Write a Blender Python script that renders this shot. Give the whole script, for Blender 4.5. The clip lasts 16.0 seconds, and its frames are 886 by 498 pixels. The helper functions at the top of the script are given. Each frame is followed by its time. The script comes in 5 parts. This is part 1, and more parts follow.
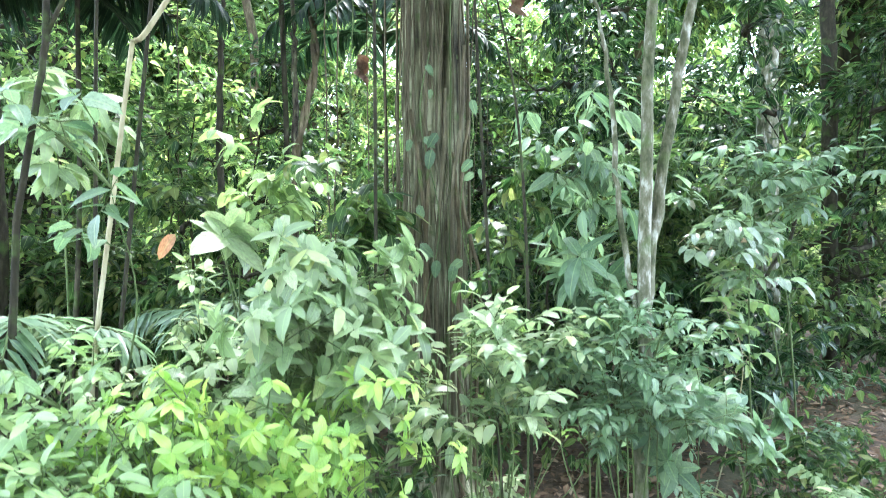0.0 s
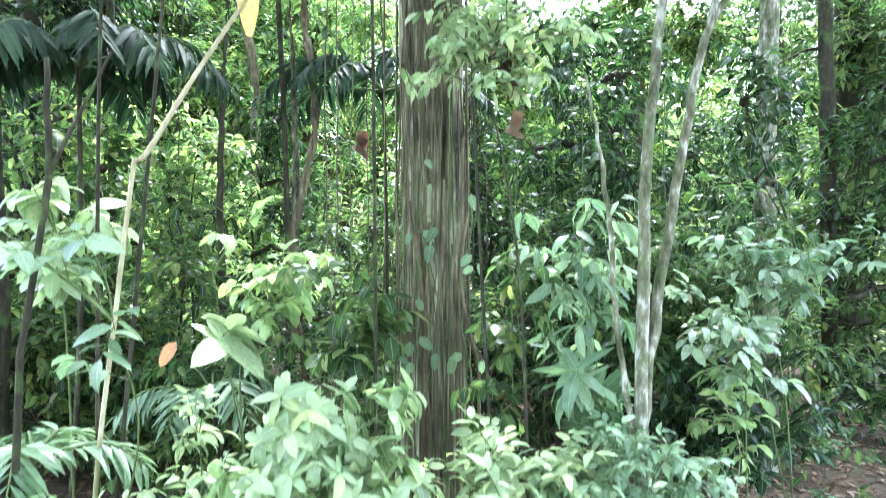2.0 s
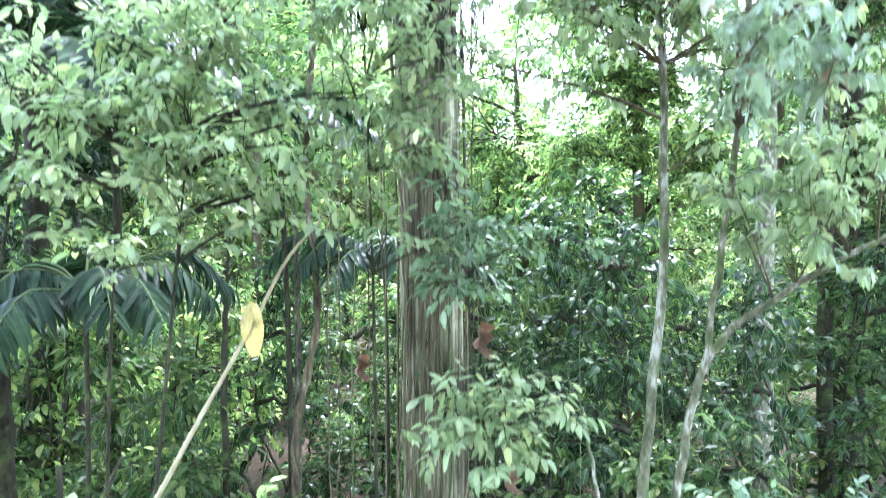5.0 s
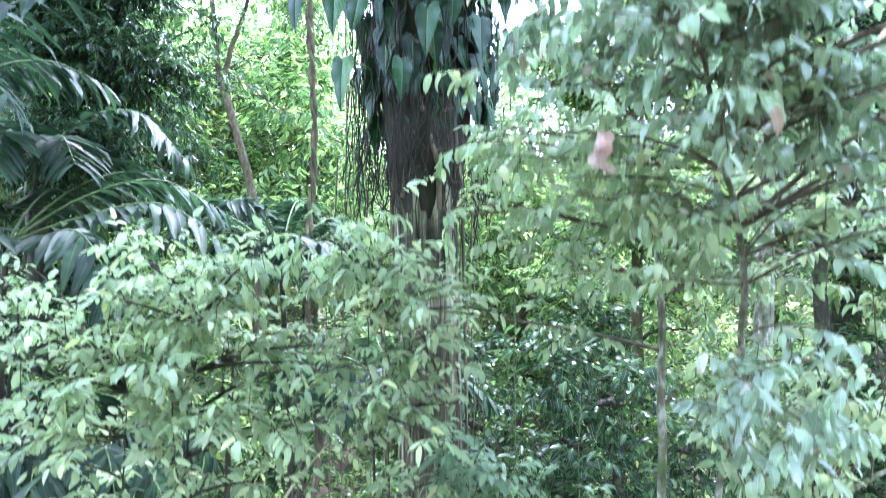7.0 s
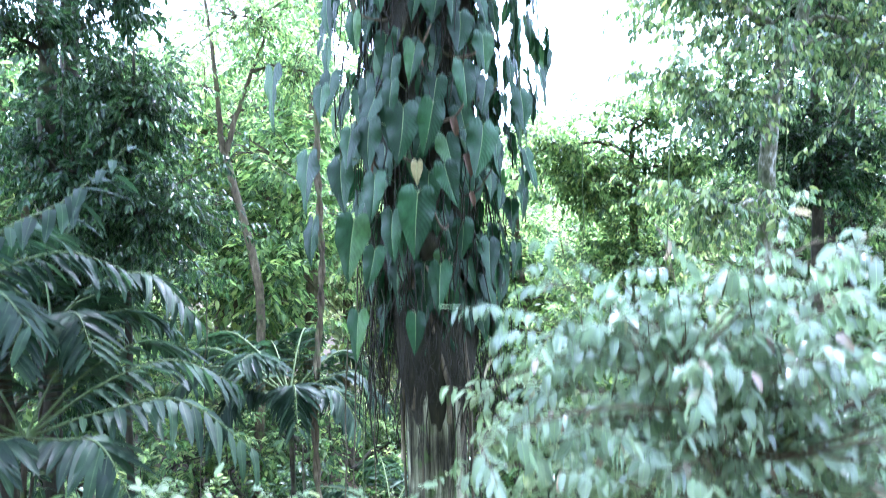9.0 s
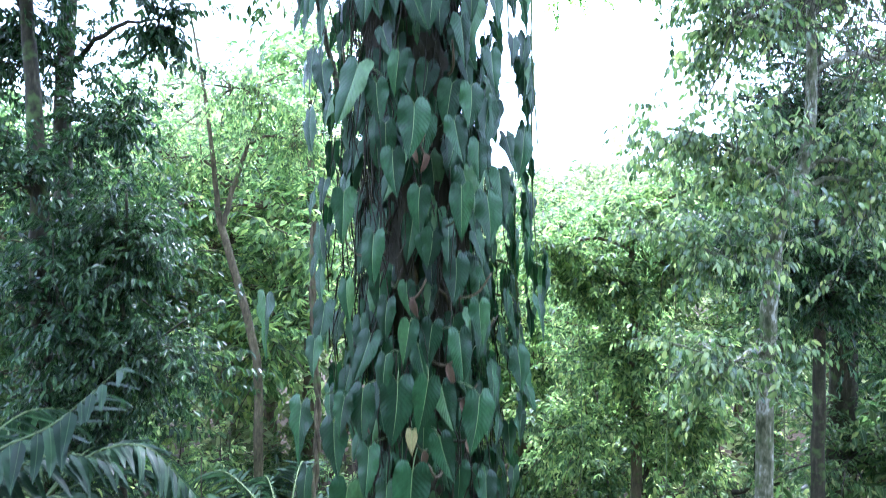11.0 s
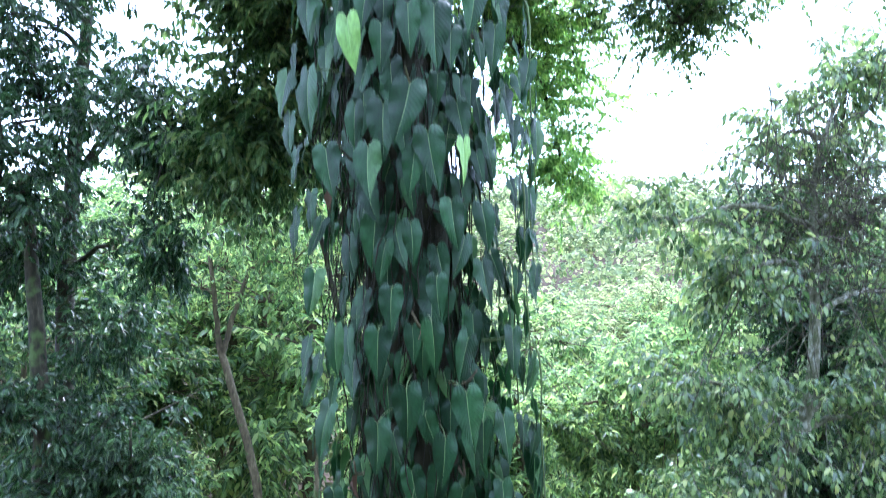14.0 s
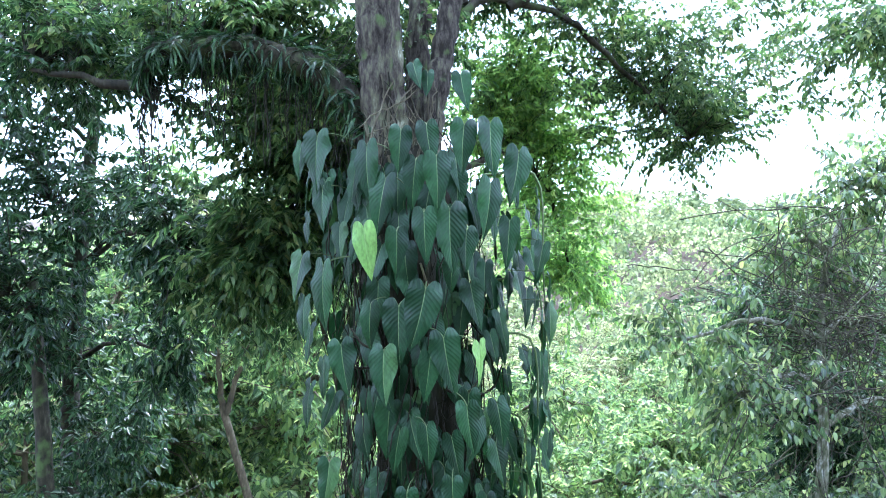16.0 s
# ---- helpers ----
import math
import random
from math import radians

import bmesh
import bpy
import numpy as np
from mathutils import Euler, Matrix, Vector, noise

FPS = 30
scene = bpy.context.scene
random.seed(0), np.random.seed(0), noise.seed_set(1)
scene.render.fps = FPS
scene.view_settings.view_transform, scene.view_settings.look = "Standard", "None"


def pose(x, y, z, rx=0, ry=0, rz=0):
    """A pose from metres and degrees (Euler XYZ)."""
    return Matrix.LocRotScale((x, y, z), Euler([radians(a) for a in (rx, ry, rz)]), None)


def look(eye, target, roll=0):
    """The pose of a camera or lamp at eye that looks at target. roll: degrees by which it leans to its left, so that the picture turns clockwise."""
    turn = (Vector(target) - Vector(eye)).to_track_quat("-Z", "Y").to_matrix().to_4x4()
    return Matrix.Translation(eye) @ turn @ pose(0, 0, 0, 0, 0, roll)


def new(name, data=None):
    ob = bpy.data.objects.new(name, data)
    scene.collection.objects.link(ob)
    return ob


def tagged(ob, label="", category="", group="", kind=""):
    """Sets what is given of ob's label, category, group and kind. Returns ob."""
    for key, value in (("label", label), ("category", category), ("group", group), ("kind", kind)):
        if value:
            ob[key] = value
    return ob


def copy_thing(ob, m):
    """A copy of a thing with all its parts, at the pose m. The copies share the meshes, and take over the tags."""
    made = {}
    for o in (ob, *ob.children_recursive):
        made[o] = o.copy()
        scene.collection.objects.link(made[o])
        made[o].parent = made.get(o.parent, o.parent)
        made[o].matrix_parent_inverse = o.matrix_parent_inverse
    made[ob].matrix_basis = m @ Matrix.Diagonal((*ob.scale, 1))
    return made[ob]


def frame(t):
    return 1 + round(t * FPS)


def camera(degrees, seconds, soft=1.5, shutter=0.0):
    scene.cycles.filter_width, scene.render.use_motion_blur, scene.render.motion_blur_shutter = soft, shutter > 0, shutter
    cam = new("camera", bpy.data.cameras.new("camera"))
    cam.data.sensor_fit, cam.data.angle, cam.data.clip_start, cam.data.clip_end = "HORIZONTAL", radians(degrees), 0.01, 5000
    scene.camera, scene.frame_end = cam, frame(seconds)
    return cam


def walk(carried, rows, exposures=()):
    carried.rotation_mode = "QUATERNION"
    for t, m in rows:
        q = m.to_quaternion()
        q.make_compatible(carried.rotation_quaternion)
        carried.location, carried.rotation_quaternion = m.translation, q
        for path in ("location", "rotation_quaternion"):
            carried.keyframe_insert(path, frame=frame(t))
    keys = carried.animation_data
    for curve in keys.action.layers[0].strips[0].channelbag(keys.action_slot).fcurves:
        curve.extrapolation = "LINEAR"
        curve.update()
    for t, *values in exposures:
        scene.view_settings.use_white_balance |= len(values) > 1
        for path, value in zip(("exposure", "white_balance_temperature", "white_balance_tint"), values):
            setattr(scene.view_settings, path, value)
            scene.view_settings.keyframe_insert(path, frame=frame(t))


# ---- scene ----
# ---- camera: a slow rise along a tree, nearly level ----
cam = camera(72.0, 16.0, soft=1.0, shutter=0.8)
# seconds, x, y, z, pitch, yaw
PATH = [
    (0, 0.020, 0.064, 2.428, -0.32, 0.18),
    (0.5, 0.014, 0.057, 2.589, -0.34, 0.17),
    (1, 0.022, 0.044, 2.755, -0.36, 0.19),
    (1.5, 0.026, 0.034, 2.998, -0.36, 0.20),
    (2, 0.030, 0.028, 3.282, -0.33, 0.20),
    (2.5, 0.032, 0.021, 3.700, -0.31, 0.20),
    (3, 0.033, -0.004, 4.129, -0.36, 0.19),
    (3.2, 0.034, -0.003, 4.300, -0.38, 0.19),
    (5.3, 0.037, -0.085, 6.169, -0.61, 0.32),
    (5.5, 0.039, -0.095, 6.366, -0.65, 0.33),
    (6, 0.034, -0.115, 6.851, -0.74, 0.32),
    (6.5, 0.028, -0.110, 7.308, -0.74, 0.28),
    (7, 0.020, -0.130, 7.773, -0.67, 0.24),
    (7.5, 0.004, -0.206, 8.234, -0.52, 0.14),
    (8, -0.031, -0.253, 8.742, -0.43, 0.05),
    (8.5, -0.070, -0.259, 9.298, -0.50, -0.00),
    (9, -0.110, -0.295, 9.906, -0.61, -0.05),
    (9.5, -0.147, -0.328, 10.584, -0.75, -0.07),
    (9.7, -0.158, -0.330, 10.849, -0.81, -0.06),
    (11.8, -0.032, -0.039, 13.135, -1.28, -0.10),
    (12, -0.043, -0.038, 13.393, -1.31, -0.12),
    (12.5, -0.077, -0.048, 14.032, -1.29, -0.19),
    (13, -0.111, -0.059, 14.660, -1.18, -0.26),
    (13.5, -0.155, -0.079, 15.294, -1.06, -0.33),
    (14, -0.204, -0.079, 15.950, -0.92, -0.41),
    (14.5, -0.248, -0.074, 16.604, -0.60, -0.43),
    (15, -0.287, -0.061, 17.273, -0.31, -0.42),
    (15.5, -0.312, -0.071, 17.512, -0.14, -0.44),
    (16, -0.337, -0.073, 17.541, -0.15, -0.47),
]
walk(cam, [(t, pose(x, y, z, 90 + p, 0, w)) for t, x, y, z, p, w in PATH],
     [(0, 2.25, 5850, 15), (1.5, 2.38, 5800, 15), (3, 2.53, 5600, 17), (5.5, 2.53, 5500, 21), (8, 2.44, 5100, 28), (9.5, 2.2, 5100, 27), (12, 1.74, 5100, 25), (16, 1.57, 5200, 26)])
SKY, CLOUD, SUN = 0.12, 1.65, 4.3

# ---- world, sun ----
world = bpy.data.worlds.new("overcast_sky")
scene.world = world
world.use_nodes = True
wn, wl = world.node_tree.nodes, world.node_tree.links
wn.clear()
sky = wn.new("ShaderNodeTexSky")
sky.sky_type, sky.sun_disc = "NISHITA", False
sky.sun_elevation, sky.sun_rotation = radians(65), radians(16)
sky.dust_density, sky.ozone_density = 1.0, 1.0
bg_sky, bg_cloud, add, wout = (wn.new(k) for k in ("ShaderNodeBackground", "ShaderNodeBackground", "ShaderNodeAddShader", "ShaderNodeOutputWorld"))
bg_sky.inputs[1].default_value = SKY
bg_cloud.inputs[0].default_value = (0.84, 0.96, 1.0, 1)
bg_cloud.inputs[1].default_value = CLOUD
wl.new(sky.outputs[0], bg_sky.inputs[0])
wl.new(bg_sky.outputs[0], add.inputs[0])
wl.new(bg_cloud.outputs[0], add.inputs[1])
wl.new(add.outputs[0], wout.inputs[0])
sun = new("sun", bpy.data.lights.new("sun", "SUN"))
sun.data.energy, sun.data.angle, sun.data.color = SUN, radians(14), (1.0, 0.98, 0.94)
sun.matrix_world = look((4, 19, 36), (0, 5, 4))

# ---- mesh helpers ----
G = np.random.default_rng(11)
UP = np.array((0.0, 0.0, 1.0))


def unit(v):
    return v / np.maximum(np.linalg.norm(v, axis=-1, keepdims=True), 1e-9)


def mesh_of(name, V, T, UV, mats, index=None):
    me = bpy.data.meshes.new(name)
    me.vertices.add(len(V))
    me.vertices.foreach_set("co", np.asarray(V, np.float32).ravel())
    T = np.asarray(T, np.int32)
    me.loops.add(T.size)
    me.loops.foreach_set("vertex_index", T.ravel())
    me.polygons.add(len(T))
    me.polygons.foreach_set("loop_start", np.arange(0, T.size, 3, dtype=np.int32))
    me.polygons.foreach_set("use_smooth", np.ones(len(T), bool))
    if UV is not None:
        layer = me.uv_layers.new(name="UVMap")
        layer.data.foreach_set("uv", np.asarray(UV, np.float32)[T.ravel()].ravel())
    for m in mats if isinstance(mats, (list, tuple)) else [mats]:
        me.materials.append(m)
    if index is not None:
        me.polygons.foreach_set("material_index", np.asarray(index, np.int32))
    me.update(calc_edges=True)
    return me


def join(pieces):
    """One (V, T, UV) from several."""
    n, Vs, Ts, Us = 0, [], [], []
    for V, T, U in pieces:
        Vs.append(V), Ts.append(T + n), Us.append(U)
        n += len(V)
    return np.concatenate(Vs), np.concatenate(Ts), np.concatenate(Us)


def thing(name, base, label, category, group="", kind=""):
    ob = new(name)
    ob.empty_display_size = 0.2
    ob.location = base
    return tagged(ob, label, category, group, kind)


def origin(ob):
    o = np.zeros(3)
    while ob is not None:
        o += np.array(ob.location)
        ob = ob.parent
    return o


def part(name, piece, material, parent, label="", kind=""):
    V, T, U = piece
    ob = new(name, mesh_of(name, V - origin(parent), T, U, material))
    ob.parent = parent
    return tagged(ob, label, "", "", kind)


def spline(points, n):
    """A smooth polyline of n points through the given ones (x, y, z and, if there, radius)."""
    p = np.asarray(points, float)
    if len(p) == 2:
        return p[0] + (p[1] - p[0]) * np.linspace(0, 1, n)[:, None]
    q = np.vstack([2 * p[0] - p[1], p, 2 * p[-1] - p[-2]])
    out = []
    for s in np.linspace(0, len(p) - 1 - 1e-6, n):
        i, f = int(s), s - int(s)
        a, b, c, d = q[i], q[i + 1], q[i + 2], q[i + 3]
        out.append(0.5 * (2 * b + (c - a) * f + (2 * a - 5 * b + 4 * c - d) * f * f + (3 * b - a - 3 * c + d) * f ** 3))
    return np.array(out)


def tubes(P, r, sides=5):
    """Closed tubes along many polylines at once: P (m, n, 3), r (m, n)."""
    P, r = np.asarray(P, float), np.asarray(r, float)
    if P.ndim == 2:
        P, r = P[None], r[None]
    m, n, _ = P.shape
    t = unit(np.gradient(P, axis=1))
    ref = np.where(np.abs(t[:, :1, 2:3]) > 0.8, np.array((1.0, 0.1, 0.0)), UP)
    a = unit(np.cross(t, ref))
    b = np.cross(t, a)
    ang = np.arange(sides) * 2 * np.pi / sides
    ring = a[:, :, None] * np.cos(ang)[:, None] + b[:, :, None] * np.sin(ang)[:, None]
    V = (P[:, :, None] + ring * r[:, :, None, None]).reshape(m, n * sides, 3)
    V = np.concatenate([V, P[:, -1:]], 1)
    i, j = np.meshgrid(np.arange(n - 1), np.arange(sides), indexing="ij")
    k = (j + 1) % sides
    q = np.stack([i * sides + j, i * sides + k, (i + 1) * sides + k, (i + 1) * sides + j], -1).reshape(-1, 4)
    T = np.concatenate([q[:, [0, 1, 2]], q[:, [0, 2, 3]]])
    js = np.arange(sides)
    T = np.concatenate([T, np.stack([(n - 1) * sides + js, (n - 1) * sides + (js + 1) % sides, np.full(sides, n * sides)], -1)])
    size = n * sides + 1
    T = (T[None] + (np.arange(m) * size)[:, None, None]).reshape(-1, 3)
    U = np.zeros((m * size, 2))
    return V.reshape(-1, 3), T, U


def limb_tube(points, n=14, sides=8, rough=0.0, seed=0):
    """A bent, tapering limb: points of x, y, z, radius."""
    p = spline(points, n)
    if rough:
        k = np.random.default_rng(seed)
        p[1:-1, :3] += k.normal(0, rough, (n - 2, 3))
    return tubes(p[:, :3], np.maximum(p[:, 3], 0.002), sides)


# ---- leaves ----
def leaf_shape(width=0.4, n=3, fold=0.22, droop=0.25, peak=0.75, wave=0.0):
    """A leaf of length 1 along y, folded at its midrib, tip drooping."""
    V, U = [(0, 0, 0)], [(0.5, 0)]
    for i in range(1, n):
        t = i / n
        w = width / 2 * math.sin(math.pi * t ** peak) ** 0.65
        z = -droop * t * t
        zw = wave * math.sin(t * 9)
        V += [(-w, t, z + fold * w + zw), (0, t, z), (w, t, z + fold * w - zw)]
        U += [(0, t), (0.5, t), (1, t)]
    V.append((0, math.cos(droop), -droop)), U.append((0.5, 1))
    T = [(0, 2, 1), (0, 3, 2)]
    for i in range(n - 2):
        a = 1 + 3 * i
        for s in (0, 1):
            T += [(a + s, a + s + 1, a + s + 4), (a + s, a + s + 4, a + s + 3)]
    a, e = 1 + 3 * (n - 2), len(V) - 1
    T += [(a, a + 1, e), (a + 1, a + 2, e)]
    return np.array(V, float), np.array(T), np.array(U, float)


def kite_shape(width, fold, droop):
    """The plainest folded leaf, for far trees."""
    w = width / 2
    V = np.array(((0, 0, 0), (w, 0.45, fold * w), (0, 1, -droop), (-w, 0.45, fold * w)), float)
    return V, np.array(((0, 1, 2), (0, 2, 3))), np.array(((0.5, 0), (1, 0.45), (0.5, 1), (0, 0.45)), float)


def hex_shape(width, fold, droop):
    """A plain folded leaf with a rounded outline, for trees farther off."""
    w = width / 2
    V = np.array(((0, 0, 0), (0.85 * w, 0.25, fold * w), (0.9 * w, 0.6, fold * w - 0.3 * droop), (0, 1, -droop), (-0.9 * w, 0.6, fold * w - 0.3 * droop), (-0.85 * w, 0.25, fold * w)), float)
    return V, np.array(((0, 1, 2), (0, 2, 3), (0, 3, 4), (0, 4, 5))), np.array(((0.5, 0), (1, 0.25), (1, 0.6), (0.5, 1), (0, 0.6), (0, 0.25)), float)


def leaf_family(width, n, fold=0.22, peak=0.75, droops=(0.1, 0.3, 0.5)):
    return [leaf_shape(width * (0.9 + 0.1 * i), n, fold, d, peak, 0.012 * i) for i, d in enumerate(droops)]


def frames(D, N):
    """Rotations whose y is D and whose z is near N: (k, 3, 3)."""
    D = unit(D)
    X = unit(np.cross(D, N))
    return np.stack([X, D, np.cross(X, D)], -1)


def placed(template, M, P):
    V, T, U = template
    k = len(P)
    W = np.einsum("kij,vj->kvi", M, V) + P[:, None]
    return W.reshape(-1, 3), (T[None] + (np.arange(k) * len(V))[:, None, None]).reshape(-1, 3), np.tile(U, (k, 1))


def along(P0, D, L, n, size, g, droop=0.35, flat=1.0, sag=0.15, spread=0.85):
    """Poses of n leaves in two rows along each twig."""
    m = len(P0)
    s = np.clip(np.linspace(0.2, 1, n)[None] + g.normal(0, 0.03, (m, n)), 0.05, 1)
    d = D[:, None] + UP * (-2 * sag * s)[..., None]
    pos = P0[:, None] + D[:, None] * (L[:, None] * s)[..., None] - UP * (sag * L[:, None] * s * s)[..., None]
    side = unit(np.cross(D, UP) + g.normal(0, 0.15, (m, 3)))[:, None]
    sign = np.where(np.arange(n) % 2, 1.0, -1.0)[None, :, None]
    end = (np.arange(n) == n - 1)[None, :, None]
    aim = unit(d) * np.where(end, 1.0, 0.5) + side * sign * np.where(end, 0.1, spread) - UP * droop + g.normal(0, 0.22, (m, n, 3))
    up = UP * flat + g.normal(0, 0.33, (m, n, 3)) + side * sign * 0.1
    k = size * g.uniform(0.65, 1.15, (m, n)) * np.where(np.arange(n) == 0, 0.8, 1)
    M = frames(aim.reshape(-1, 3), up.reshape(-1, 3)) * k.reshape(-1, 1, 1)
    return M, pos.reshape(-1, 3)


def whorl(P0, D, L, n, size, g, droop=0.15, flat=1.0):
    """Poses of n leaves spread round the tip of each twig."""
    m = len(P0)
    a = (np.arange(n) * 2.4)[None] + g.uniform(0, 6.28, (m, 1)) + g.normal(0, 0.2, (m, n))
    x = unit(np.cross(D, np.array((0.3, 0.9, 0.1))))
    y = np.cross(D, x)
    out = x[:, None] * np.cos(a)[..., None] + y[:, None] * np.sin(a)[..., None]
    s = g.uniform(0.8, 1.0, (m, n))
    pos = P0[:, None] + D[:, None] * (L[:, None] * s)[..., None]
    aim = out + D[:, None] * 0.25 - UP * droop + g.normal(0, 0.15, (m, n, 3))
    up = D[:, None] * 0.8 + UP * flat * 0.6 + g.normal(0, 0.2, (m, n, 3))
    k = size * g.uniform(0.7, 1.15, (m, n))
    return frames(aim.reshape(-1, 3), up.reshape(-1, 3)) * k.reshape(-1, 1, 1), pos.reshape(-1, 3)


def foliage(family, M, P, g):
    """One piece from leaf poses, each of a shape drawn from the family."""
    pick = g.integers(0, len(family), len(P))
    return join([placed(f, M[pick == i], P[pick == i]) for i, f in enumerate(family) if (pick == i).any()])


LEAF_MESHES = {}


def leaf_objects(name, family, M, P, g, material, parent):
    """Leaves as objects of their own that share a few meshes."""
    key = (id(family), material.name)
    if key not in LEAF_MESHES:
        LEAF_MESHES[key] = [mesh_of(name, *f, material) for f in family]
    o = origin(parent)
    for m, p in zip(M, P):
        ob = new(name, LEAF_MESHES[key][g.integers(0, len(family))])
        ob.parent = parent
        a = np.eye(4)
        a[:3, :3], a[:3, 3] = m, p - o
        ob.matrix_basis = Matrix(a.tolist())


def twig_tubes(P0, D, L, r, sag, sides=3):
    s = np.linspace(0, 1, 4)
    P = P0[:, None] + D[:, None] * (L[:, None] * s)[..., None] - UP * (sag * L[:, None] * s * s)[..., None]
    return tubes(P, np.broadcast_to(r * np.array((1, 0.8, 0.6, 0.35)), P.shape[:2]), sides)


def crown(attach, centre, radii, branches, twigs, leaves, twig_len, size, g, mode=along, lift=0.15, droop=0.35, sag=0.15, r=0.02, flat=1.0, bare=True):
    """Branches from a limb's points into an ellipsoid, with leafy twigs: (branch piece, leaf matrices, leaf places)."""
    A = np.asarray(attach, float)
    E = np.asarray(centre) + np.asarray(radii) * np.clip(g.normal(0, 0.55, (branches, 3)), -1.25, 1.25)
    cost = np.linalg.norm(A[None] - E[:, None], axis=-1) + 2 * np.maximum(0, A[None, :, 2] - E[:, None, 2] + 0.1)
    a = A[cost.argmin(1)]
    far = np.linalg.norm(E - a, axis=-1)
    s = np.linspace(0, 1, 6)
    mid = (a + E) / 2 + UP * (lift * far)[:, None] + g.normal(0, 0.08, (branches, 3)) * far[:, None]
    B = a[:, None] * ((1 - s) ** 2)[:, None] + mid[:, None] * (2 * s * (1 - s))[:, None] + E[:, None] * (s * s)[:, None]
    thick = np.clip(r * far[:, None] * np.linspace(1, 0.25, 6), 0.003, 0.08)
    wood = tubes(B, thick, 4) if bare else tubes(B[:, [0, 2, 5]], thick[:, [0, 2, 5]], 3)
    f = g.uniform(0.3, 1, (branches, twigs)) * 4.999
    i = f.astype(int)
    rows = np.arange(branches)[:, None]
    P0 = (B[rows, i] + (B[rows, i + 1] - B[rows, i]) * (f - i)[..., None]).reshape(-1, 3)
    D = unit(B[rows, i + 1] - B[rows, i]) * 0.5 + g.normal(0, 0.65, (branches, twigs, 3)) * np.array((1, 1, 0.6)) + UP * 0.1
    D = unit(D.reshape(-1, 3))
    L = twig_len * g.uniform(0.6, 1.3, len(P0))
    if mode is along:
        M, P = along(P0, D, L, leaves, size, g, droop, flat, sag)
    else:
        M, P = whorl(P0, D, L, leaves, size, g, droop, flat)
        sag = 0.0
    return join([wood, twig_tubes(P0, D, L, 0.005, sag)]) if bare else wood, M, P


# ---- materials ----
def nodes_of(name):
    m = bpy.data.materials.new(name)
    m.use_nodes = True
    nt = m.node_tree
    nt.nodes.clear()
    return m, nt, nt.nodes.new("ShaderNodeOutputMaterial")


def node(nt, kind, ins=(), operation="", data_type="", blend_type=""):
    n = nt.nodes.new(kind)
    if operation:
        n.operation = operation
    if data_type:
        n.data_type = data_type
    if blend_type:
        n.blend_type = blend_type
    for k, v in dict(ins).items():
        if isinstance(v, bpy.types.NodeSocket):
            nt.links.new(v, n.inputs[k])
        elif isinstance(v, bpy.types.Node):
            nt.links.new(v.outputs[0], n.inputs[k])
        else:
            n.inputs[k].default_value = v
    return n


def ramp(nt, fac, stops):
    n = nt.nodes.new("ShaderNodeValToRGB")
    e = n.color_ramp.elements
    while len(e) < len(stops):
        e.new(0.5)
    for x, (p, c) in zip(e, stops):
        x.position, x.color = p, (*c, 1)
    nt.links.new(fac, n.inputs[0])
    return n


